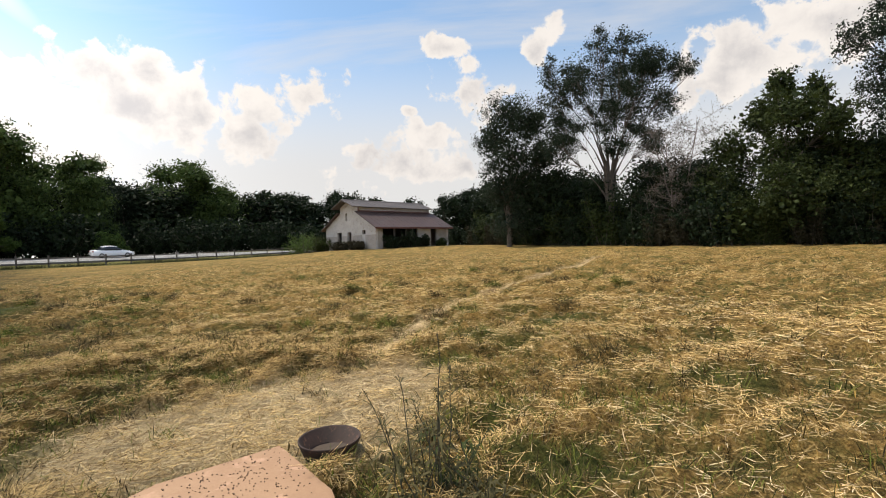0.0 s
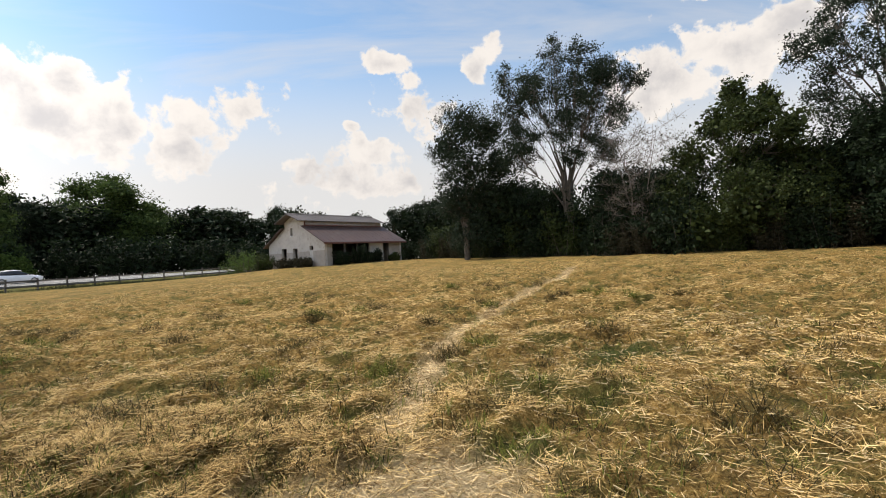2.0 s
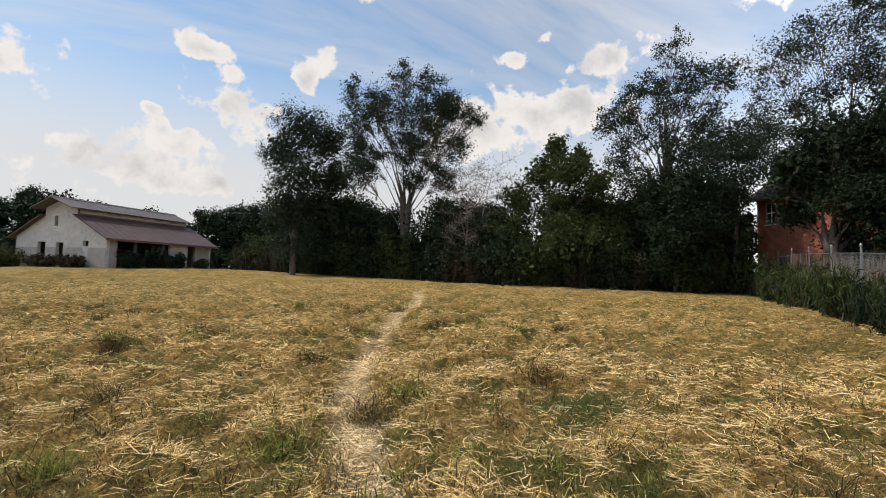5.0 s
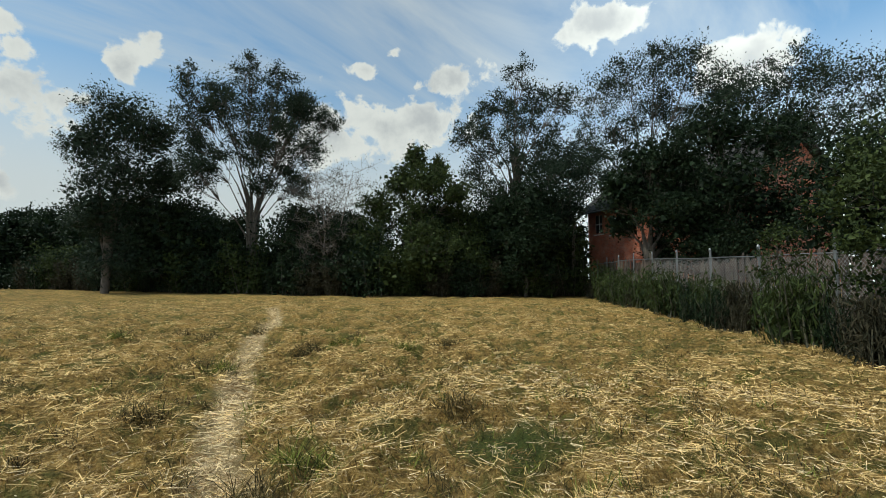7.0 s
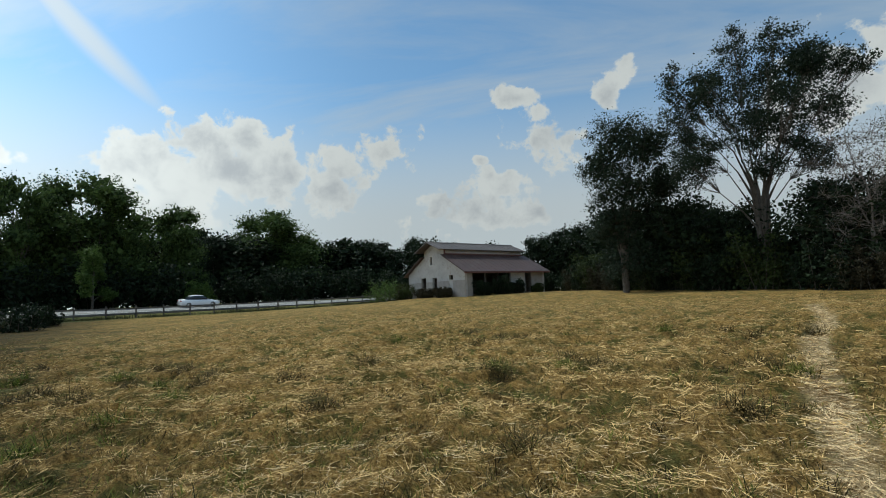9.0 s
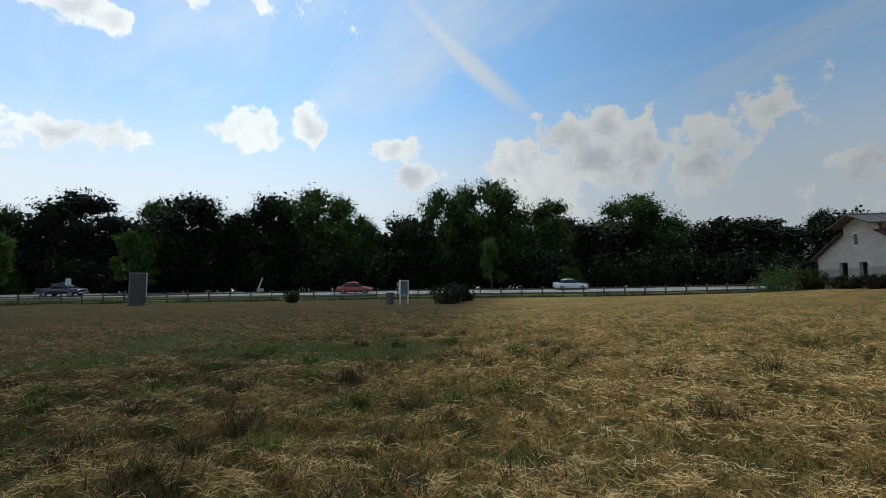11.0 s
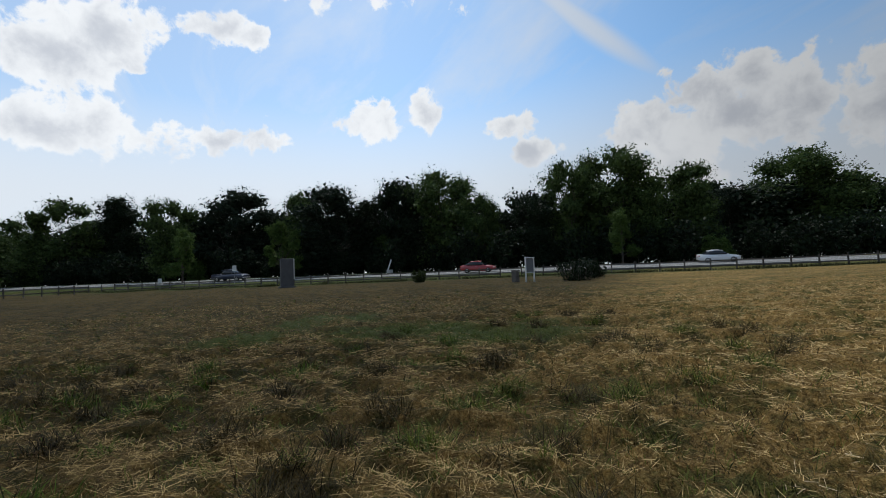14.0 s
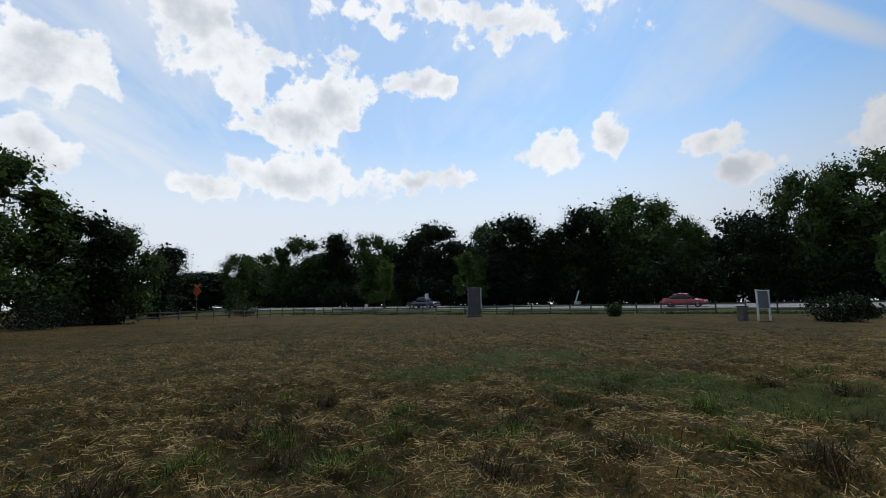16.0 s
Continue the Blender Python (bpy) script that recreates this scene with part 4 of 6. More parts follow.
def build_pickup(m, paint, label):
    root = thing("pickup_truck", m, label, "truck")
    part("body", car_shell(bmesh.new(), [(-2.85, 0.88, 0.5, 0.82, 0.82), (-2.78, 0.96, 0.45, 1.12, 0.92), (-0.95, 0.97, 0.42, 1.12, 0.93), (0.9, 0.97, 0.42, 1.15, 0.9), (1.5, 0.96, 0.42, 1.15, 0.88), (2.5, 0.93, 0.45, 1.05, 0.82), (2.82, 0.8, 0.5, 0.9, 0.7)]), paint, root)
    part("cabin", car_shell(bmesh.new(), [(-0.95, 0.84, 1.08, 1.7, 0.7), (-0.5, 0.86, 1.08, 1.8, 0.7), (0.6, 0.86, 1.08, 1.79, 0.7), (1.45, 0.82, 1.08, 1.16, 0.78)]), GLASS_DARK, root)
    part("roof_panel", car_shell(bmesh.new(), [(-0.98, 0.62, 1.68, 1.75, 0.58), (-0.5, 0.71, 1.76, 1.83, 0.66), (0.6, 0.71, 1.75, 1.82, 0.66), (0.8, 0.64, 1.68, 1.74, 0.6)]), paint, root)
    part("bed_liner", boxed(-2.7, -0.8, 1.1, -1.05, 0.8, 1.135), BLACK_TRIM, root)
    for s in (-1, 1):
        part("bed_rail", boxed(-2.75, s * 0.9 - 0.05, 1.1, -1.0, s * 0.9 + 0.05, 1.19, bevel=0.02), paint, root)
        part("pillar", boxed(-0.98, s * 0.78 - 0.03, 1.1, -0.75, s * 0.78 + 0.03, 1.78, m=pose(0, 0, 0, s * 4.0)), paint, root)
        part("headlight", boxed(2.6, s * 0.68 - 0.14, 0.8, 2.8, s * 0.68 + 0.12, 0.96, bevel=0.03), LENS, root)
        part("tail_light", boxed(-2.86, s * 0.84 - 0.07, 0.78, -2.76, s * 0.84 + 0.07, 1.05, bevel=0.02), TAIL, root)
        part("mirror", boxed(1.0, s * 1.05 - 0.1, 1.15, 1.12, s * 1.05 + 0.05, 1.36, bevel=0.03), BLACK_TRIM, root)
    part("bumper", boxed(2.76, -0.85, 0.45, 2.92, 0.85, 0.62, bevel=0.04), CHROME, root)
    part("rear_bumper", boxed(-2.98, -0.85, 0.48, -2.84, 0.85, 0.62, bevel=0.04), CHROME, root)
    add_wheels(root, [(-1.75, -0.84), (-1.75, 0.84), (1.75, -0.84), (1.75, 0.84)], 0.39)
    return root


def on_road(s, q):
    x, y, z = road_point(s, q, 1.223 + 0.055 * q)
    return pose(x, y, z, 4.0, 0, math.degrees(math.atan2(ROAD_ALONG[1], ROAD_ALONG[0])))


def build_traffic():
    build_sedan(on_road(31, 1.5), plain("white_car_paint", (0.72, 0.73, 0.74), 0.3, 0.0, 0.6), "white four-door sedan driving on the road")
    build_sedan(on_road(1.0, -1.6), plain("red_car_paint", (0.33, 0.03, 0.03), 0.3, 0.0, 0.6), "dark red sedan driving on the road")
    build_pickup(on_road(-38, -1.6), plain("navy_truck_paint", (0.02, 0.026, 0.05), 0.3, 0.0, 0.6), "dark blue pickup truck driving on the road")


def build_roadside():
    # tall stone marker
    m = on_ground(-57.0, 10.1, 8)
    root = thing("stone_marker", m, "tall grey granite marker slab standing in the mown field", "monument")
    part("slab", boxed(-0.32, -0.68, 0.1, 0.2, 0.68, 3.2, bevel=0.04), STONE, root)
    # sunlight on this edge is put in as a paler stone
    part("lit_edge", boxed(-0.30, 0.683, 0.9, 0.18, 0.80, 3.18, bevel=0.02), STONE_PALE, root, "sunlit edge of the slab, painted pale")
    part("plinth", boxed(-0.6, -0.85, -0.15, 0.45, 0.9, 0.16, bevel=0.03), STONE, root)
    # notice board on two legs
    root = thing("notice_board", on_ground(-35.8, 27.5, 6, 0.0, 0.86), "white framed notice board on two posts in the field", "sign")
    for s in (-1, 1):
        part("post", boxed(-0.06, s * 0.5 - 0.055, -0.2, 0.06, s * 0.5 + 0.055, 2.35 - 0.06 * s, bevel=0.01), WHITE_PAINT, root)
    part("board", boxed(-0.02, -0.44, 0.95, 0.02, 0.44, 2.2, bevel=0.008), plain("board_grey", (0.15, 0.155, 0.16), 0.6), root, "grey board face")
    part("top_rail", boxed(-0.05, -0.60, 2.25, 0.05, 0.60, 2.36, bevel=0.01), WHITE_PAINT, root)
    part("bottom_rail", boxed(-0.04, -0.44, 0.88, 0.04, 0.44, 0.945), WHITE_PAINT, root)
    root = thing("stump_box", on_ground(-36.6, 26.6, 20), "low dark weathered post beside the notice board", "post")
    part("block", boxed(-0.24, -0.24, -0.1, 0.24, 0.24, 0.92, bevel=0.03), OLD_WOOD, root)
    part("cap", boxed(-0.28, -0.28, 0.922, 0.28, 0.28, 1.0, bevel=0.02), OLD_WOOD, root)
    # small road signs
    for s, q, h in ((-34.5, -5.2, 2.7), (-48.0, -5.0, 1.2)):
        x, y, _ = road_point(s, q, 0)
        root = thing("road_sign", on_ground(x, y, 10), "small white road sign on a thin metal post", "sign", "road signs")
        part("post", boxed(-0.03, -0.03, -0.2, 0.03, 0.03, h, bevel=0.005), GALVANISED, root)
        part("plate", boxed(0.032, -0.28, h - 0.85, 0.045, 0.28, h - 0.05, bevel=0.004), WHITE_PAINT, root)
    # barrier with a raised striped arm and a block foot at the far verge
    x, y, _ = road_point(-14.5, 5.5, 0)
    root = thing("road_barrier", on_ground(x, y, 50), "white barrier with a slanting arm on the far verge", "barrier")
    part("arm", boxed(-0.05, -1.1, -0.13, 0.05, 1.1, 0.13, bevel=0.02, m=Matrix.Translation((0, 0.2, 1.25)) @ pose(0, 0, 0, 50)), WHITE_PAINT, root)
    part("foot", boxed(-0.35, -0.3, 0, 0.35, 0.7, 0.5, bevel=0.05), STONE_PALE, root)
    # orange diamond
    root = thing("road_work_sign", on_ground(-76.5, -30.6, -20), "orange diamond road work sign on a stand", "sign")
    part("plate", boxed(-0.02, -0.65, -0.65, 0.02, 0.65, 0.65, bevel=0.01, m=Matrix.Translation((0.06, 0, 4.0)) @ pose(0, 0, 0, 45)), ORANGE, root)
    part("mast", boxed(-0.04, -0.04, -0.1, 0.038, 0.04, 4.1, bevel=0.01), GALVANISED, root)
    for s in (-1, 1):
        part("flag", boxed(-0.012, s * 0.42 - 0.2, 4.75, 0.012, s * 0.42 + 0.2, 5.1, bevel=0.01, m=None), ORANGE, root)
        part("flag_staff", boxed(-0.012, s * 0.2 - 0.015, 4.3, 0.012, s * 0.2 + 0.015, 5.1, m=pose(0, 0, 0, -s * 4)), GALVANISED, root)


# ---- barn ----
def wall_strips(breaks, top, openings, y0, y1, base=0.0):
    """A wall in x and z under a roofline, with openings (x0, x1, z0, z1) cut right through."""
    xs = sorted(set(breaks) | {v for o in openings for v in o[:2]})
    bm = bmesh.new()
    for a, b in zip(xs, xs[1:]):
        cuts = sorted([(o[2], o[3]) for o in openings if o[0] <= a + 1e-6 and o[1] >= b - 1e-6])
        lo = base
        for z0, z1 in cuts:
            if z0 > lo + 1e-3:
                extruded([(a, lo), (b, lo), (b, z0), (a, z0)], y0, y1, bm)
            lo = z1
        extruded([(a, lo), (b, lo), (b, top(b)), (a, top(a))], y0, y1, bm)
    bmesh.ops.remove_doubles(bm, verts=bm.verts, dist=0.0005)
    return bm


def roof_sheet(barn, name, material, label, p, q, length, thick, ribs, y0):
    """A sloping metal roof from eave p to top q (x, z), along y, with raised seams."""
    (x0, z0), (x1, z1) = p, q
    d = math.hypot(x1 - x0, z1 - z0)
    nx, nz = -(z1 - z0) / d, (x1 - x0) / d
    if nz < 0:
        nx, nz = -nx, -nz
    sheet = part(name, extruded([(x0, z0), (x1, z1), (x1 - nx * thick, z1 - nz * thick), (x0 - nx * thick, z0 - nz * thick)], y0, y0 + length), material, barn, label)
    seam = None
    for i in range(ribs):
        y = y0 + length * (i + 0.5) / ribs
        if seam is None:
            ob = part("roof_seam", extruded([(x0, z0), (x1, z1), (x1 + nx * 0.018, z1 + nz * 0.018), (x0 + nx * 0.018, z0 + nz * 0.018)], -0.025, 0.025), material, sheet)
            seam = ob.data
        else:
            ob = new("roof_seam", seam)
            ob.parent = sheet
        ob.location = (0, y, 0)
    return sheet


def build_barn():
    """Across the gable is x (0 to 10), along the barn is y (0 to 10.9)."""
    W, L, EAVE, LOW, HIGH, RIDGE = 10.0, 10.9, 2.45, 4.15, 4.8, 5.5
    along = pose(-7.07, 48.99, 1.45, 0, 0, 0) @ Matrix(((-0.7071, 0.7071, 0, 0), (0.7071, 0.7071, 0, 0), (0, 0, 1, 0), (0, 0, 0, 1)))
    barn = thing("barn", along, "old whitewashed barn with raised centre and rusty red metal roof", "barn")

    def top(x):
        if 3.2 < x < 6.8:
            return HIGH - 0.08 + (RIDGE - HIGH) * (1 - abs(x - 5) / 1.8)
        return EAVE - 0.06 + (LOW - EAVE) * min(x, W - x) / 3.2

    low = 1.9
    openings = [(1.9, 2.5, 1.55, 2.0), (4.6, 5.4, 0.0, 1.85), (6.6, 7.5, 0.0, 1.9), (5.35, 5.75, 3.2, 4.05)]
    front = wall_strips([0, 3.2, 3.21, 5, 6.79, 6.8, W], top, openings, 0, 0.25, -0.6)
    part("gable_wall", front, WHITE_WALL, barn, "whitewashed gable wall with openings")
    for x0, x1 in ((0.02, 1.9), (2.5, 4.6), (5.42, 6.58), (7.52, 9.98)):
        part("block_base", boxed(x0, -0.035, -0.6, x1, -0.003, 1.45, bevel=0.01), BLOCK_WALL, barn, "bare block lower wall")
    part("back_gable_wall", wall_strips([0, 3.2, 3.21, 5, 6.79, 6.8, W], top, [], L - 0.25, L, -0.6), WHITE_WALL, barn)
    side = boxed(-0.0, 6.0, -0.6, 0.25, 8.0, EAVE - 0.1)
    part("side_wall", side, WHITE_WALL, barn)
    part("side_wall", boxed(0.0, 8.95, -0.6, 0.25, L - 0.252, EAVE - 0.1), BLOCK_WALL, barn)
    part("side_wall", boxed(0.0, 0.252, -0.6, 0.25, 0.9, EAVE - 0.1), BLOCK_WALL, barn)
    for y in (2.6, 4.3):
        part("post", boxed(0.04, y - 0.09, -0.6, 0.22, y + 0.09, EAVE - 0.1, bevel=0.015), OLD_WOOD, barn)
    part("far_side_wall", boxed(W - 0.25, 0.252, -0.6, W, L - 0.252, EAVE - 0.1), BLOCK_WALL, barn)
    part("inner_wall", boxed(3.25, 0.26, -0.6, 3.4, L - 0.26, 4.0), INSIDE, barn)
    # added dark board behind the loft opening, so that it reads unlit
    part("loft_dark_backing", boxed(3.42, 1.2, -0.04, 6.70, 1.3, 4.9), INSIDE, barn)
    part("barn_floor", boxed(0.26, 0.26, -0.5, W - 0.26, L - 0.26, -0.05), INSIDE, barn)
    for x in (3.2, 6.72):
        part("clerestory_wall", boxed(x, 0.252, LOW - 0.25, x + 0.08, L - 0.252, HIGH - 0.08), WHITE_WALL, barn, "whitewashed clerestory wall")
    part("clerestory_trim", boxed(3.14, 0.0, LOW - 0.02, 3.198, L, LOW + 0.1), TRIM_RED, barn)
    roof_sheet(barn, "lower_roof", ROOF_RED, "rusty red metal lean-to roof", (-0.5, EAVE - 0.25), (3.196, LOW), L + 0.9, 0.07, 18, -0.45)
    roof_sheet(barn, "lower_roof", ROOF_RED, "", (W + 0.5, EAVE - 0.25), (6.804, LOW), L + 0.9, 0.07, 18, -0.45)
    roof_sheet(barn, "upper_roof", ROOF_GREY, "weathered grey-brown upper roof", (2.75, HIGH - 0.17), (5.0, RIDGE + 0.02), L + 1.2, 0.07, 18, -0.95)
    roof_sheet(barn, "upper_roof", ROOF_GREY, "", (7.25, HIGH - 0.17), (5.0, RIDGE + 0.02), L + 1.2, 0.07, 18, -0.95)
    part("ridge_cap", extruded([(4.8, RIDGE - 0.02), (5, RIDGE + 0.09), (5.2, RIDGE - 0.02)], -0.97, L + 0.27), ROOF_GREY, barn)
    part("eave_board", boxed(-0.52, -0.45, EAVE - 0.42, -0.45, L + 0.45, EAVE - 0.285), TRIM_RED, barn)
    part("corner_post", boxed(3.10, -0.05, LOW, 3.196, 0.06, HIGH - 0.1), TRIM_RED, barn)
    win = part("loft_window_frame", boxed(5.30, -0.03, 4.06, 5.80, 0.05, 4.12), WHITE_PAINT, barn)
    part("loft_window_sill", boxed(5.30, -0.05, 3.13, 5.80, 0.08, 3.19), WHITE_PAINT, win)


# ---- neighbour's lot ----
def brick_material():
    m, nt, b = nodes_of("brickwork")
    tc = nt.nodes.new("ShaderNodeTexCoord")
    mp = nt.nodes.new("ShaderNodeMapping")
    mp.inputs["Rotation"].default_value = (radians(90), 0, 0)
    nt.links.new(tc.outputs["Object"], mp.inputs["Vector"])
    t = nt.nodes.new("ShaderNodeTexBrick")
    t.inputs["Color1"].default_value, t.inputs["Color2"].default_value = (0.46, 0.12, 0.055, 1), (0.30, 0.085, 0.05, 1)
    t.inputs["Mortar"].default_value = (0.34, 0.27, 0.22, 1)
    t.inputs["Scale"].default_value, t.inputs["Mortar Size"].default_value = 1.0, 0.008
    t.inputs["Brick Width"].default_value, t.inputs["Row Height"].default_value = 0.22, 0.075
    nt.links.new(mp.outputs[0], t.inputs["Vector"])
    stain = ramp_node(nt, noise_node(nt, 1.1, 5, 0.65), [(0.35, (0.6, 0.55, 0.5)), (0.65, (1, 1, 1))])
    nt.links.new(mixed(nt, 1.0, t.outputs["Color"], stain, "MULTIPLY"), b.inputs["Base Color"])
    b.inputs["Roughness"].default_value = 0.9
    bumped(nt, b, math_node(nt, "SUBTRACT", 1.0, t.outputs["Fac"]), 0.6, 0.01)
    return m


def add_window(parent, x, z, w, h, y):
    """A sash window set into the front wall, with frame, glass, bars and sill."""
    f = part("window", wall_strips([x - w / 2 - 0.08, x + w / 2 + 0.08], lambda _: z + h + 0.08, [(x - w / 2, x + w / 2, z, z + h)], y - 0.03, y + 0.06, z - 0.08), WHITE_PAINT, parent)
    part("pane", boxed(x - w / 2, y + 0.03, z, x + w / 2, y + 0.04, z + h), GLASS_DARK, f)
    part("glazing_bar", boxed(x - 0.03, y, z, x + 0.03, y + 0.028, z + h), WHITE_PAINT, f)
    part("glazing_bar", boxed(x - w / 2, y - 0.002, z + h / 2 - 0.03, x + w / 2, y + 0.026, z + h / 2 + 0.03), WHITE_PAINT, f)
    part("sill", boxed(x - w / 2 - 0.14, y - 0.1, z - 0.15, x + w / 2 + 0.14, y + 0.02, z - 0.082), STONE_PALE, f)


def build_house():
    brickwork = brick_material()
    base = ground_at(31, 15) + 0.6
    m = pose(33.4, 21.6, base, 0, 0, -115.0)
    house = thing("house", m, "red brick house with dark shingled roof behind the fence", "house")
    wins = [(1.2, 3.1, 0.8, 1.4), (2.9, 2.9, 0.9, 1.2), (7.2, 3.0, 0.9, 1.4), (10.6, 3.0, 0.9, 1.4)]
    part("front_wall", wall_strips([0, 13], lambda _: 5.2, [(x - w / 2, x + w / 2, z, z + h) for x, z, w, h in wins], 0, 0.25, -2.0), brickwork, house)
    part("back_wall", boxed(0, 7.75, -1, 13, 8, 5.2), brickwork, house)
    for x in (0, 12.75):
        part("end_wall", extruded([(0.252, -1), (7.748, -1), (7.748, 5.2), (4, 8.1), (0.252, 5.2)], 0, 0.25), brickwork, house).matrix_basis = Matrix(((0, 1, 0, x), (1, 0, 0, 0), (0, 0, 1, 0), (0, 0, 0, 1)))
    part("inner_floor", boxed(0.26, 0.26, -0.8, 12.74, 7.74, -0.1), INSIDE, house)
    part("inner_wall", boxed(0.26, 2.5, -0.09, 12.74, 2.6, 5.1), INSIDE, house)
    for a, b in (((-0.6, 4.86), (4.0, 8.3)), ((8.6, 4.86), (4.0, 8.3))):
        bm = extruded([a, b, (b[0], b[1] - 0.18), (a[0], a[1] - 0.18)], -0.5, 13.5)
        part("roof", bm, SHINGLE, house, "dark shingle roof").matrix_basis = Matrix(((0, 1, 0, 0), (1, 0, 0, 0), (0, 0, 1, 0), (0, 0, 0, 1)))
    part("gutter", boxed(-0.5, -0.72, 4.62, 13.5, -0.6, 4.74, bevel=0.03), BLACK_TRIM, house)
    for x, z, w, h in wins:
        add_window(house, x, z, w, h, 0.06)


def build_lot_fence():
    """Uneven board fence with a galvanised post-and-rail mesh fence in front."""
    rng = random.Random(8)
    P, Q = Vector((9.2, 3.8)), Vector((33.0, 21.1))
    along = (Q - P).normalized()
    off = Vector((along.y, -along.x))
    turn = math.degrees(math.atan2(along.y, along.x))
    n = int((Q - P).length / 0.155)

    def foot(s):
        p = P + along * s
        return p.x, p.y, ground_at(p.x, p.y)

    boards = thing("board_fence", Matrix(), "weathered brown board fence with uneven broken tops", "fence")
    shapes = []
    for k in range(6):
        w, h, cut = rng.uniform(0.13, 0.15), rng.uniform(1.85, 2.05), rng.uniform(-0.09, 0.09)
        shapes.append(extruded([(0, -0.15), (w, -0.15), (w, h + cut), (w * 0.55, h + abs(cut) * 0.6), (0, h - cut)], 0, 0.022))
    meshes = []
    for bm in shapes:
        ob = part("board", bm, PICKET_WOOD, boards)
        meshes.append(ob.data)
        ob.matrix_basis = pose(*foot(0.155 * len(meshes)), 0, 0, turn)
        ob.location += Vector((off.x, off.y, 0)) * 0.35
    for i in range(7, n):
        if rng.random() < 0.012:
            continue
        ob = new("board", meshes[rng.randrange(6)])
        ob.parent = boards
        x, y, z = foot(i * 0.155)
        ob.matrix_basis = pose(x + off.x * 0.35, y + off.y * 0.35, z + rng.uniform(-0.06, 0.06) + 0.12 * math.sin(i * 0.05), rng.uniform(-1.2, 1.2), rng.uniform(-1.3, 1.3), turn)
    for h in (0.5, 1.5):
        for i in range(0, n - 16, 16):
            x, y, z = foot(i * 0.155)
            x2, y2, z2 = foot((i + 16) * 0.155)
            ob = part("back_rail", boxed(0, 0.03, -0.045, 2.47, 0.07, 0.045), PICKET_WOOD, boards)
            ob.matrix_basis = Matrix.Translation((x + off.x * 0.42, y + off.y * 0.42, z + h)) @ pose(0, 0, 0, 0, -math.degrees(math.atan2(z2 - z, 2.48)), turn)
    mesh_fence = thing("wire_fence", Matrix(), "galvanised steel mesh fence with pipe posts and top rail", "fence")
    top = 2.05
    posts = [s for s in np.arange(0.6, 29, 3.05)]
    rails, verts, faces = [], [], []
    for i, s in enumerate(posts):
        x, y, z = foot(s)
        v, f = tube_arrays([[((x, y, z - 0.2), 0.038), ((x + rng.uniform(-0.03, 0.03), y, z + top + 0.28), 0.038)]], 8)
        p = array_part("post", v, f, GALVANISED, mesh_fence, smooth=True)
        v, f = tube_arrays([[((x, y, z + top + 0.27), 0.048), ((x, y, z + top + 0.33), 0.04), ((x, y, z + top + 0.36), 0.012)]], 8)
        array_part("cap", v, f, GALVANISED, p, smooth=True)
    for a, b in zip(posts, posts[1:]):
        xa, ya, za = foot(a)
        xb, yb, zb = foot(b)
        sag = rng.uniform(-0.06, 0.03)
        mid = ((xa + xb) / 2, (ya + yb) / 2, (za + zb) / 2 + top + sag)
        v, f = tube_arrays([[((xa, ya, za + top), 0.022), (mid, 0.022), ((xb, yb, zb + top), 0.022)]], 6)
        array_part("top_rail", v, f, GALVANISED, mesh_fence, smooth=True)
        wires = []
        if a < 13:
            k = int(3.05 / 0.11)
            for i in range(-18, k):
                for sgn in (1, -1):
                    q0, q1 = i / k, (i + 18) / k
                    lo, hi = max(q0, 0), min(q1, 1)
                    if hi <= lo:
                        continue
                    def at(q):
                        h = (q - q0) / (q1 - q0)
                        h = h if sgn > 0 else 1 - h
                        return (xa + (xb - xa) * q, ya + (yb - ya) * q, za + (zb - za) * q + 0.05 + (top - 0.08) * h)
                    wires.append([(at(lo), 0.0035), (at(hi), 0.0035)])
            v, f = tube_arrays(wires, 3)
            array_part("wire_mesh", v, f, GALVANISED, mesh_fence)


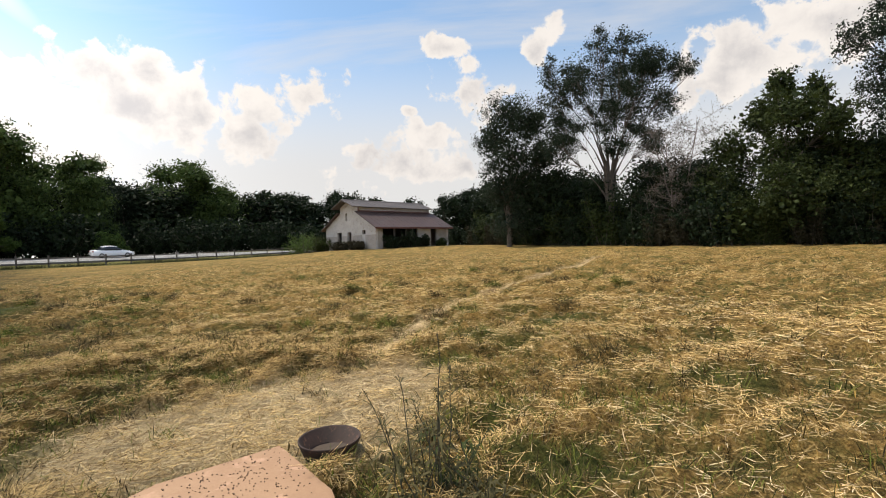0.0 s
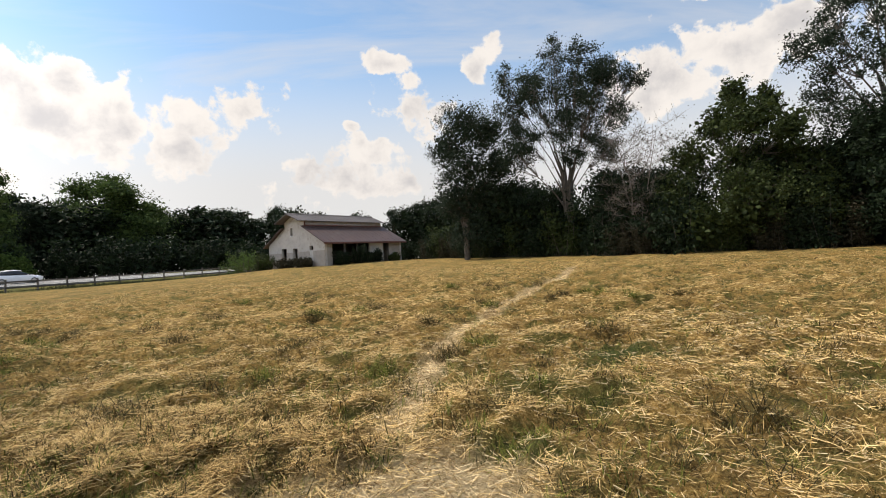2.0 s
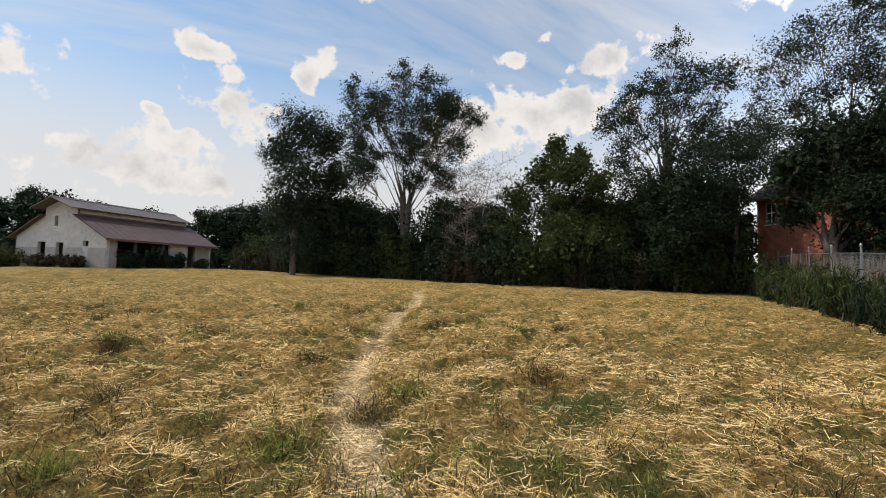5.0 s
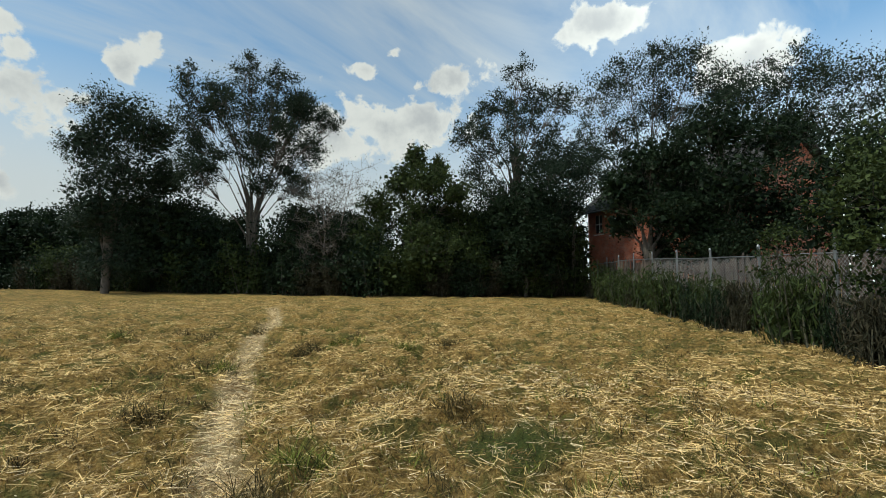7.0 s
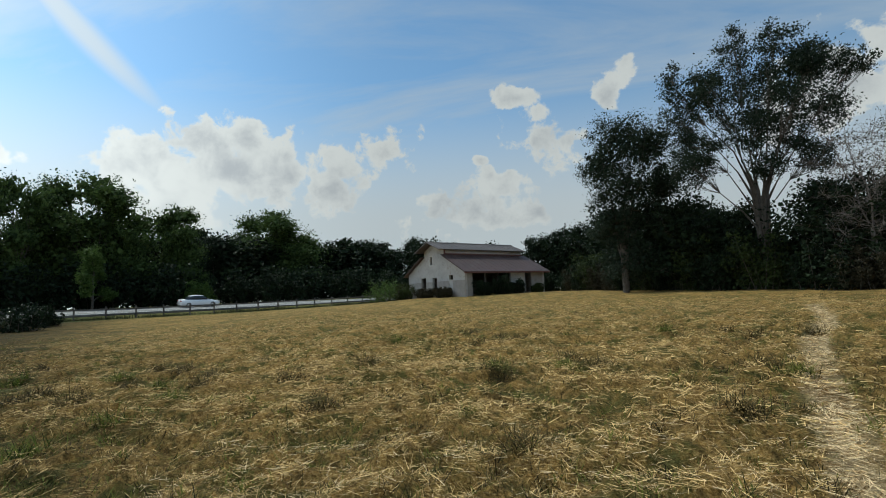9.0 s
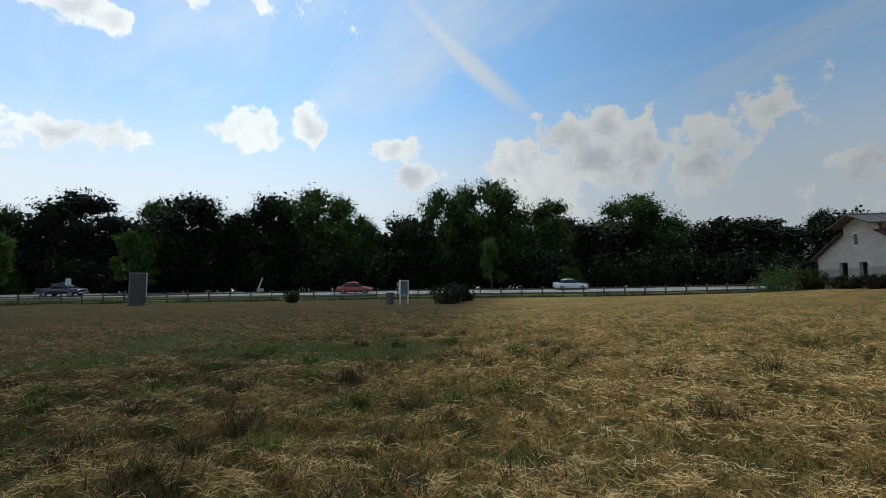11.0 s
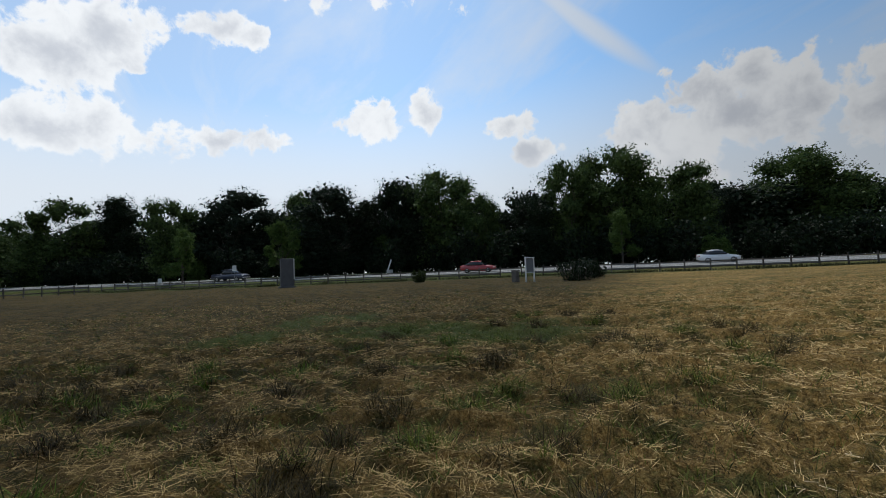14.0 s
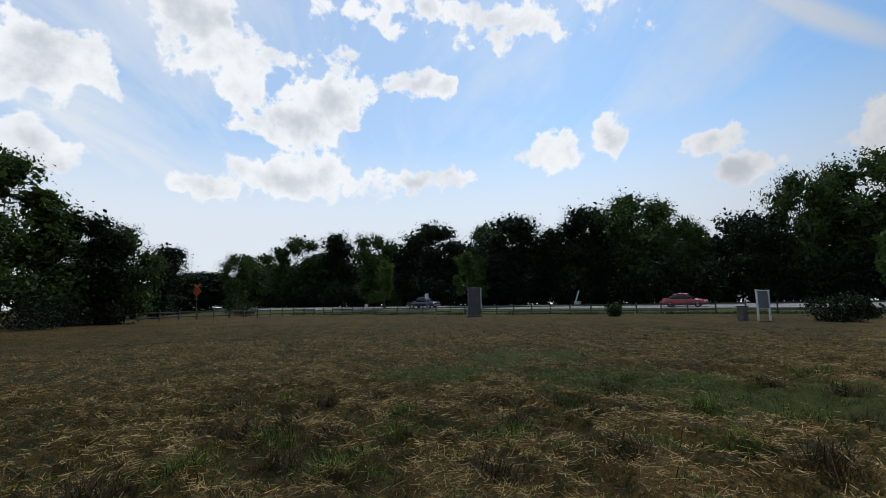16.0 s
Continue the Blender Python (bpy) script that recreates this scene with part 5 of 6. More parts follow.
# ---- feeding place ----
def build_feeding_place():
    # clay-coloured slab with a bevelled rim, seen by its corner
    m = on_ground(-1.23, 3.35, 0)
    root = thing("feeding_slab", m, "clay-red concrete slab scattered with feed pellets", "slab")
    bm = bmesh.new()
    pts = [(0.0, 0.0), (0.52, -0.62), (0.95, -1.6), (-1.3, -1.9), (-0.60, -0.52)]
    top_v = [bm.verts.new((x, y, 0.10)) for x, y in pts]
    low_v = [bm.verts.new((x, y, -0.15)) for x, y in pts]
    bm.faces.new(top_v)
    for i in range(len(pts)):
        k = (i + 1) % len(pts)
        bm.faces.new((top_v[i], low_v[i], low_v[k], top_v[k]))
    bm.faces.new(low_v[::-1])
    bmesh.ops.recalc_face_normals(bm, faces=bm.faces)
    bmesh.ops.bevel(bm, geom=[e for e in bm.edges if all(v.co.z > 0 for v in e.verts)], offset=0.018, segments=2, affect="EDGES")
    part("slab_block", bm, TERRACOTTA, root)
    rng = np.random.default_rng(4)
    c = np.stack([rng.normal(-0.05, 0.3, 420), rng.normal(-0.55, 0.32, 420), np.full(420, 0.103)], 1)
    inside = (c[:, 1] < -0.05 - 0.0) & (c[:, 0] < 0.45 * -c[:, 1] + 0.12) & (c[:, 0] > 1.2 * c[:, 1] + 0.05)
    c = c[inside]
    s = rng.uniform(0.0022, 0.0042, (len(c), 1, 1))
    cube = np.array([(-1, -1, -.6), (1, -1, -.6), (1, 1, -.6), (-1, 1, -.6), (-.7, -.7, .7), (.7, -.7, .7), (.7, .7, .7), (-.7, .7, .7)])
    v = (c[:, None] + cube[None] * s).reshape(-1, 3)
    q = np.array([(0, 1, 5, 4), (1, 2, 6, 5), (2, 3, 7, 6), (3, 0, 4, 7), (4, 5, 6, 7), (3, 2, 1, 0)])
    f = (np.arange(len(c))[:, None, None] * 8 + q[None]).reshape(-1, 4)
    pel = array_part("feed_pellets", v, f, PELLET, None)
    pel.matrix_basis = m
    tagged(pel, "small brown feed pellets scattered on the clay slab", "feed", kind="stuff")
    # round pan
    root = thing("feed_pan", on_ground(-0.88, 3.38, 0, 0.0, 0.92), "round rusty brown metal feed pan with dried residue", "pan")
    prof = [(0.0, 0.012), (0.16, 0.012), (0.185, 0.02), (0.232, 0.13), (0.244, 0.136), (0.246, 0.125), (0.2, 0.008), (0.0, 0.0)]
    bm = bmesh.new()
    rings = []
    for r, z in prof:
        rings.append([bm.verts.new((r * math.cos(a), r * math.sin(a), z)) for a in np.linspace(0, 2 * math.pi, 40, endpoint=False)] if r else [bm.verts.new((0, 0, z))])
    for a, b in zip(rings, rings[1:]):
        for k in range(40):
            j = (k + 1) % 40
            if len(a) == 1:
                bm.faces.new((a[0], b[k], b[j]))
            elif len(b) == 1:
                bm.faces.new((a[k], b[0], a[j]))
            else:
                bm.faces.new((a[k], b[k], b[j], a[j]))
    bmesh.ops.recalc_face_normals(bm, faces=bm.faces)
    for f in bm.faces:
        f.smooth = True
    part("pan_body", bm, RUST_PAN, root)
    bm = bmesh.new()
    bmesh.ops.create_circle(bm, cap_ends=True, segments=26, radius=0.155, matrix=Matrix.Translation((0.0, 0, 0.022)))
    bmesh.ops.triangulate(bm, faces=bm.faces)
    for v in bm.verts:
        v.co.x *= 1 + 0.08 * math.sin(9 * v.co.y)
    part("residue", bm, PAN_DUST, root, "dry crumbly grain residue")


def build_weed(x, y, h, seed, stems, label, green=None, spread=0.12, leaf=0.105):
    """A tall thin weed: upright stems with narrow drooping leaves and a plume at the tip."""
    rng = np.random.default_rng(seed)
    root = thing("tall_weed", on_ground(x, y), label, "weed", "weeds by the feeding place")
    for s in range(stems):
        V, F, heads, base = [], [], [], 0
        foot = np.array([rng.normal(0, spread * 0.5), rng.normal(0, spread * 0.4), -0.03])
        tip = foot + np.array([rng.normal(0, spread), rng.normal(0, spread * 0.6), h * (1.0 if s == 0 else rng.uniform(0.45, 0.85))])
        line = [foot + (tip - foot) * q + rng.normal(0, 0.006, 3) * (q > 0) for q in np.linspace(0, 1, 8)]
        v, f = tube_arrays([[(p, 0.0058 * (1 - 0.7 * i / 7)) for i, p in enumerate(line)]], 5)
        stalk = array_part("stalk", v, f, WEED_STEM, root, smooth=True)
        for i in range(17):
            q = rng.uniform(0.15, 0.95)
            k = min(int(q * 7), 6)
            p = line[k] + (line[k + 1] - line[k]) * (q * 7 - k)
            a = rng.uniform(0, 6.28)
            L = leaf * rng.uniform(0.6, 1.5) * (1.15 - 0.5 * q)
            out = np.array([math.cos(a), math.sin(a), 0])
            side = np.array([-math.sin(a), math.cos(a), 0]) * L * 0.08
            m1 = p + out * L * 0.5 + np.array([0, 0, L * rng.uniform(0.1, 0.5)])
            t = p + out * L + np.array([0, 0, L * rng.uniform(-0.5, 0.4)])
            V += [p - side * 0.3, p + side * 0.3, m1 + side, m1 - side, t]
            F += [(base, base + 1, base + 2), (base, base + 2, base + 3), (base + 3, base + 2, base + 4)]
            base += 5
        for i in range(16):
            heads.append(tip - (tip - foot) * rng.uniform(0, 0.16) + rng.normal(0, 0.006, 3))
        array_part("foliage", np.array(V), np.array(F), green or WEED_DARK, stalk)
        v, f = leaf_arrays(np.array(heads), 0.016, 0.008, rng)
        array_part("plume", v, f, WEED_DARK, stalk)
    return root


# ---- planting ----
def build_right_trees():
    crowned_tree("round_tree", on_ground(6.6, 45.8, -12), [(0.4, 12.4, 2.3, 2.3), (-1.2, 10.6, 1.8, 2.0), (2.5, 11.6, 1.9, 2.0), (0.6, 8.6, 2.8, 2.2), (-0.8, 6.0, 2.2, 2.2),
                 (3.4, 8.8, 1.7, 1.8), (2.4, 6.0, 1.9, 2.0), (0.6, 2.8, 2.6, 2.4), (3.6, 3.0, 2.0, 2.0)], 36000, 0.15, 11, BARK, LEAF_GREY, "dense round dark grey-green tree at the field edge", core=0.16, clumps=34)
    crowned_tree("spreading_tree", on_ground(14.8, 40.6, -25), [(-4.6, 15.4, 0.9, 1.5), (-2.6, 15.6, 1.1, 1.3), (-0.7, 17.6, 1.1, 1.5), (1.6, 16.2, 1.2, 1.6), (4.2, 15.7, 1.3, 1.1), (6.0, 14.9, 1.0, 0.8), (3.2, 14.6, 1.2, 1.0),
                 (-4.3, 12.8, 1.5, 1.6), (-2.1, 13.8, 1.6, 1.8), (0.5, 13.8, 1.7, 1.8), (2.8, 13.0, 1.6, 1.7), (4.5, 12.0, 1.2, 1.2), (-3.3, 10.2, 1.5, 1.4), (-0.2, 11.0, 1.4, 1.2), (2.3, 10.4, 1.2, 1.1), (-3.8, 8.6, 1.3, 1.1), (3.4, 8.8, 1.2, 1.0), (0.6, 8.6, 1.1, 0.9)],
                 50000, 0.17, 12, BARK, LEAF_GREY, "tall airy tree of several pale stems fanning out", fork=0.36, stems=5, trunk_r=0.13, clumps=40, tight=0.42, wide=1.15, droop=0.2)
    build_tree("dead_tree", on_ground(17.2, 33.6, 0), 10.0, 4.6, 1.0, 2600, 0.12, 13, DEADWOOD, LEAF_BROWN, "half-dead tree of bare grey branches", stems=5, limbs=16, clump=0.6, shape="flat", twigs=20)
    crowned_tree("broad_tree", on_ground(20.9, 28.9, -44), [(0.2, 10.1, 1.0, 1.4), (2.0, 9.3, 0.9, 1.3), (-0.9, 8.3, 1.4, 1.4), (1.2, 7.9, 1.6, 1.5), (2.9, 7.0, 1.3, 1.5), (-2.2, 6.2, 1.5, 1.5),
                 (0.4, 5.6, 2.0, 1.8), (3.5, 4.8, 1.6, 1.7), (-2.9, 3.6, 1.7, 1.9), (1.0, 3.0, 2.3, 2.0), (4.2, 2.4, 1.6, 1.8), (-1.5, 1.6, 2.0, 1.4)], 34000, 0.15, 14, BARK, LEAF_MID,
                 "broad bushy green tree leafed to the ground", core=0.16, clumps=30, droop=0.0)
    crowned_tree("poplar_tree", on_ground(26.4, 23.8, -57), [(0.3, 16.5, 0.9, 1.5), (-0.9, 14.6, 1.1, 1.2), (1.7, 14.7, 1.1, 1.1), (3.2, 13.9, 1.0, 0.9), (-2.6, 13.6, 1.1, 1.2), (0.4, 13.0, 1.2, 1.3),
                 (-3.9, 11.9, 0.9, 0.9), (-1.8, 11.2, 1.3, 1.2), (2.2, 11.6, 1.3, 1.2), (3.6, 10.2, 1.1, 1.1), (-3.2, 9.3, 1.2, 1.1), (0.2, 9.6, 1.1, 1.1), (2.3, 8.2, 1.4, 1.2), (-1.7, 7.2, 1.5, 1.3),
                 (3.2, 6.2, 1.5, 1.3), (0.6, 4.4, 1.9, 1.7), (-2.6, 4.0, 1.8, 1.9)], 36000, 0.17, 15, BARK, LEAF_GREY, "tall slender airy tree with a pointed crown", fork=0.55, trunk_r=0.2, clumps=34, tight=0.42, wide=1.12)
    crowned_tree("willow_tree", on_ground(41.6, 19.8, -72), [(1.5, 20.2, 2.0, 1.8), (-1.2, 18.6, 2.0, 1.8), (4.0, 18.2, 2.0, 1.8), (-3.8, 16.7, 1.8, 1.9), (1.2, 16.4, 2.2, 1.6), (6.2, 15.8, 1.9, 1.8),
                 (-5.4, 14.0, 1.5, 1.8), (-2.0, 13.8, 1.8, 1.4), (3.6, 14.2, 1.7, 1.2), (5.0, 11.5, 2.4, 2.0), (-4.2, 10.6, 2.4, 2.2), (0.0, 9.5, 2.8, 2.4)], 34000, 0.2, 16, BARK, LEAF_GREY,
                 "huge grey-green willow rising behind the house", stems=3, fork=0.35, trunk_r=0.3, clumps=36, tight=0.42, wide=1.12, droop=0.8)
    crowned_tree("willow_tree", on_ground(45.5, 10.6, -84), [(-2.4, 18.0, 1.9, 1.5), (-0.4, 16.4, 1.9, 1.8), (1.6, 17.6, 2.0, 1.8), (3.6, 16.0, 2.0, 1.9), (-3.6, 15.0, 1.5, 1.5), (0.6, 13.6, 2.1, 1.7), (3.2, 12.4, 2.3, 2.0),
                 (6.0, 14.0, 2.2, 2.4), (6.0, 9.5, 2.6, 2.2)], 24000, 0.2, 17, BARK, LEAF_GREY, "large grey-green willow behind the house roof", stems=2, fork=0.4, trunk_r=0.28, clumps=36, tight=0.42, wide=1.12, droop=0.8)
    crowned_tree("overhanging_tree", on_ground(30.2, 15.0, -68), [(-0.6, 6.8, 2.0, 1.2), (1.5, 6.4, 2.0, 1.4), (-2.0, 6.2, 1.2, 1.0), (3.2, 5.6, 1.6, 1.4), (2.6, 3.6, 1.2, 1.4)], 13000, 0.14, 37, BARK, LEAF_DARK,
                 "dark green tree leaning over the eave of the house", core=0.15, clumps=30)
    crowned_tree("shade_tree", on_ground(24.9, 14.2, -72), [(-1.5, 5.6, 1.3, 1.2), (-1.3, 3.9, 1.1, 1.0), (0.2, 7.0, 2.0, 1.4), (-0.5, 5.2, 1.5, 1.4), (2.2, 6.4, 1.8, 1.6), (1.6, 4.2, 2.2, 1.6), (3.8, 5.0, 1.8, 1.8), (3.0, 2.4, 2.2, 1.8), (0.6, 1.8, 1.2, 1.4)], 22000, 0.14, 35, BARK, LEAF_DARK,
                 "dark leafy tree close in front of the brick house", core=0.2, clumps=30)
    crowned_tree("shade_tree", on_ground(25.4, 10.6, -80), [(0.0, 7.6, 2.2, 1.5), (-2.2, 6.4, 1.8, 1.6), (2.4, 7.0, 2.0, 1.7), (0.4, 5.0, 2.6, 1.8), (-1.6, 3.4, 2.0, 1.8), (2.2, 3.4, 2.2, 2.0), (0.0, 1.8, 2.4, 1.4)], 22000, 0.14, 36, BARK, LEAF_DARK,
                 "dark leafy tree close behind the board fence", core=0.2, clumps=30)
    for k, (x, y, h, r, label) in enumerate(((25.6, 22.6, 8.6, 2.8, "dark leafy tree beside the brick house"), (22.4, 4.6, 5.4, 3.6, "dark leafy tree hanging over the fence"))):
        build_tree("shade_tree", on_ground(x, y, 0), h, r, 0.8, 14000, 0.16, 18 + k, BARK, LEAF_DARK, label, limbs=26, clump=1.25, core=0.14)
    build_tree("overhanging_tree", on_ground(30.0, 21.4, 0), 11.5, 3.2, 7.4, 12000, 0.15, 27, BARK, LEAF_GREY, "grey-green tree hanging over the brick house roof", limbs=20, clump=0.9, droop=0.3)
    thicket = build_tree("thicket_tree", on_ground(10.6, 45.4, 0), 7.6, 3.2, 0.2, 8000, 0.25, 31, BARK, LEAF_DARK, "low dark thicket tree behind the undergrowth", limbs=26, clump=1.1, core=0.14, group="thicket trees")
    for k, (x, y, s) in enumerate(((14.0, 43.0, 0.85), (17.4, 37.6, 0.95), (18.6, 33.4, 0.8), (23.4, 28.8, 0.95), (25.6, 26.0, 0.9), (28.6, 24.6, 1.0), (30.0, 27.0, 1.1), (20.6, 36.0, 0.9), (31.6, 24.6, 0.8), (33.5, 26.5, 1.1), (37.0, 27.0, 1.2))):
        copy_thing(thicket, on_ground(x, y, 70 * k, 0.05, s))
    build_tree("edge_tree", on_ground(10.9, 4.2, 0), 5.0, 1.9, 0.3, 16000, 0.11, 20, BARK, LEAF_MID, "young green tree growing through the fence", limbs=26, clump=0.55, droop=0.3)
    build_tree("sapling", on_ground(12.0, 7.0, 0), 2.9, 0.55, 0.4, 1800, 0.085, 21, BARK, LEAF_MID, "thin green sapling in front of the fence", limbs=9, clump=0.28)
    build_tree("far_tree", on_ground(0.4, 80.6, 0), 9.5, 2.6, 0.6, 5200, 0.3, 22, BARK, LEAF_GREY, "thin pale tree far behind the barn", limbs=18, clump=0.9, shape="spire")
    for k, (x, y, h, r) in enumerate(((4.0, 80.0, 9.0, 3.8), (8.5, 76.0, 10.0, 4.6), (13.0, 70.0, 10.5, 5.0), (17.0, 60.0, 9.0, 4.6))):
        build_tree("far_tree", on_ground(x, y, 0), h, r, 0.3, 8000, 0.36, 23 + 60 * k, BARK, LEAF_DARK, "dark round tree far behind the barn", limbs=22, clump=1.5, core=0.14)


def build_hedge():
    """Undergrowth along the field's edge under the trees and in front of the lot fence."""
    rng = random.Random(12)
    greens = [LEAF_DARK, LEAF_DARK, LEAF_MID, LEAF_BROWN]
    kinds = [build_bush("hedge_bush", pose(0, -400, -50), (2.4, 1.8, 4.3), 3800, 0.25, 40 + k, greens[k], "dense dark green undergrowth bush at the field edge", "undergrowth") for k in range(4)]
    line = [(3.4, 63.0), (7.6, 50.0), (11.8, 41.5), (16.8, 30.5), (20.8, 25.6), (25.8, 21.4), (29.0, 20.4)]
    spots = []
    for (ax, ay), (bx, by) in zip(line, line[1:]):
        d = math.hypot(bx - ax, by - ay)
        for i in range(max(1, round(d / 2.1))):
            q = (i + 0.5) / max(1, round(d / 2.1))
            spots.append((ax + (bx - ax) * q, ay + (by - ay) * q))
    used = [False] * 4
    for i, (x, y) in enumerate(spots):
        for row in range(2):
            k = rng.randrange(4)
            s = rng.uniform(0.6, 0.95) + 0.32 * row
            px, py = x + 1.0 + row * 2.1 + rng.uniform(-0.4, 0.4), y + 0.6 + row * 1.5 + rng.uniform(-0.4, 0.4)
            m = on_ground(px, py, rng.uniform(0, 360), 0.05, s)
            if used[k]:
                copy_thing(kinds[k], m)
            else:
                used[k] = True
                kinds[k].matrix_basis = m
    low = [build_bush("fence_weeds", pose(0, -420, -50), (0.9, 0.6, 1.6), 1500, 0.24, 60 + k, (LEAF_MID, LEAF_DARK, LEAF_BROWN)[k], "tangled green weeds growing along the fence", "fence weeds", "weeds", bark=WEED_STEM, slim=0.14, droop=-1.6) for k in range(3)]
    used = [False] * 3
    for i in range(46):
        s = i * 0.58 + rng.uniform(-0.2, 0.2)
        q = rng.uniform(0.35, 1.5)
        x, y = 9.0 + 0.81 * s - 0.587 * q, 3.7 + 0.587 * s + 0.81 * q
        m = on_ground(x, y, rng.uniform(0, 360), 0.03, rng.uniform(0.65, 1.2))
        k = rng.randrange(3)
        if used[k]:
            copy_thing(low[k], m)
        else:
            used[k] = True
            low[k].matrix_basis = m


FAR_TREES = [  # x, y, height, crown radius beyond the road
    (-139, -45, 16.0, 7.0), (-128, -31, 19.3, 7.5), (-122, -17.5, 18.8, 7.2), (-107.5, -6.6, 16.2, 5.5), (-105, 3.2, 18.6, 8.0),
    (-98, 16, 16.9, 6.0), (-87, 20.4, 16.0, 7.2), (-83.4, 30.3, 17.6, 6.4), (-79.3, 39, 18.2, 7.2), (-70.8, 42, 12.8, 3.4),
    (-66.4, 47.8, 12.0, 4.6), (-64.7, 54.9, 17.8, 4.6), (-61.4, 62.5, 19.8, 7.0), (-57.1, 73, 16.7, 5.2), (-54.7, 79.7, 12.8, 4.2),
    (-49.4, 89.8, 18.3, 7.8), (-46, 112.5, 13.0, 5.0), (-41.4, 127, 16.0, 6.0), (-33, 146, 18.5, 4.5), (-52, 104, 12.0, 5.5),
]
YOUNG_TREES = [(-89.3, -3.6, 9.0), (-84.6, 11.6, 9.5), (-54.6, 55.9, 8.0), (-83.7, 28.7, 7.0)]
LEFT_TREES = [(-43.3, -29.7, 15.0, 6.0), (-48.8, -27.9, 11.5, 4.0), (-53.2, -26.9, 10.3, 3.8), (-75, -35.5, 11.1, 4.6), (-98.4, -34, 12.5, 3.2), (-38, -33, 13.0, 6.0)]


def build_far_trees():
    greens = [LEAF_WOOD, LEAF_WOOD, LEAF_DARK, LEAF_WOOD, LEAF_GREY]
    models = []
    for k in range(5):
        models.append(crowned_tree("woodland_tree", pose(0, 0, 0), heaped_lobes(80 + k, 17.4, 6.3, 17, 0.08), 15000, 0.36, 80 + k, BARK, greens[k], "tall dark green broadleaf tree in the row beyond the road",
                                   core=0.3, clumps=15, tight=0.6, wide=1.15, droop=0.2, trunk_r=0.28, group="trees beyond the road"))
    for i, (x, y, h, r) in enumerate(FAR_TREES):
        k = (i * 3 + i // 5) % 5
        m = Matrix.LocRotScale((x, y, ground_at(x, y) - 0.05), Euler((0, 0, i * 1.9)), (r / 6.1, r / 6.1, h / 17.6))
        if i < 5:
            k = i
            models[k].matrix_basis = m
        else:
            copy_thing(models[k], m).scale = (r / 6.1, r / 6.1, h / 17.6)
    for i in range(34):
        p = ROAD_AT + ROAD_ALONG * (-130 + i * 7.6) + ROAD_OFF * (27 + 3 * math.sin(i * 2.1))
        r, h = 6.2 + 1.2 * math.sin(i * 1.7), 13.6 + 1.6 * math.sin(i * 2.9)
        m = Matrix.LocRotScale((p[0], p[1], ground_at(*p) - 0.05), Euler((0, 0, i * 1.3)), (r / 6.1, r / 6.1, h / 17.6))
        if i == 0:
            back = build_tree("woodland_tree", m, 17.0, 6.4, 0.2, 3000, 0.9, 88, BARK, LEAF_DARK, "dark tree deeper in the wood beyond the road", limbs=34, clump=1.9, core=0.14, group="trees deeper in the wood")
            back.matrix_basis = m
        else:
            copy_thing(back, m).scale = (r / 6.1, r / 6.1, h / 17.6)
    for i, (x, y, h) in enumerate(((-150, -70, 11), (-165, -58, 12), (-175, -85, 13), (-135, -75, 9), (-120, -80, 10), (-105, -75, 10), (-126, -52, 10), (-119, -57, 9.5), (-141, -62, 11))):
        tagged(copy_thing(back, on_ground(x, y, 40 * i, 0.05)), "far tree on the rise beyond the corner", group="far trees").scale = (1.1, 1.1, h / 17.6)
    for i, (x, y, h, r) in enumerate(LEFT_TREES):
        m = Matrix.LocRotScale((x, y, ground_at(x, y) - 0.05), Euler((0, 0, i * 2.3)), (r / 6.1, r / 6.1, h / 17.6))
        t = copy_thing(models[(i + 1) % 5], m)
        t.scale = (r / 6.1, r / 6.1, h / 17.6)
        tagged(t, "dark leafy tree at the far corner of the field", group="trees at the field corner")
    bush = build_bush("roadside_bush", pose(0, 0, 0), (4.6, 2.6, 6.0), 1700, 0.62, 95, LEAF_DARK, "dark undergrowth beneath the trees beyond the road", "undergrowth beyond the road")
    light = build_bush("roadside_bush", pose(0, 0, 0), (3.4, 2.6, 4.6), 4200, 0.42, 96, LEAF_FRESH, "lighter green shrub beneath the trees beyond the road", "undergrowth beyond the road")
    for k, (x, y, h) in enumerate(YOUNG_TREES):
        m = on_ground(x, y, 60 * k, 0.05)
        if k == 0:
            young = crowned_tree("young_tree", m, heaped_lobes(97, 9.0, 3.0, 10, 0.2), 9000, 0.26, 97, BARK, LEAF_FRESH, "young yellow-green tree at the edge of the wood", core=0.15, clumps=14, tight=0.5, trunk_r=0.12, group="young trees")
        else:
            copy_thing(young, m).scale = (h / 9, h / 9, h / 9)
    rng = random.Random(4)
    first = {0: True, 1: True}
    for i in range(76):
        s, q = -110 + (i % 38) * 6.0 + rng.uniform(-1, 1), rng.uniform(9, 13) + 5 * (i // 38)
        p = ROAD_AT + ROAD_ALONG * s + ROAD_OFF * q
        k = 1 if rng.random() < 0.09 else 0
        sc = rng.uniform(0.75, 1.25)
        m = on_ground(p[0], p[1], rng.uniform(0, 360), 0.05, sc)
        if first[k]:
            (bush, light)[k].matrix_basis = m
            first[k] = False
        else:
            copy_thing((bush, light)[k], m)
    for i, (x, y) in enumerate(((-0.5, 75.5), (2.0, 74.0), (4.6, 71.5), (7.0, 68.5), (9.0, 66.0), (11.5, 62.0), (-3.0, 77.0), (13.5, 57.0))):
        tagged(copy_thing(bush, on_ground(x, y, 50 * i, 0.05, 0.62)), "dark undergrowth behind the barn", group="undergrowth behind the barn")
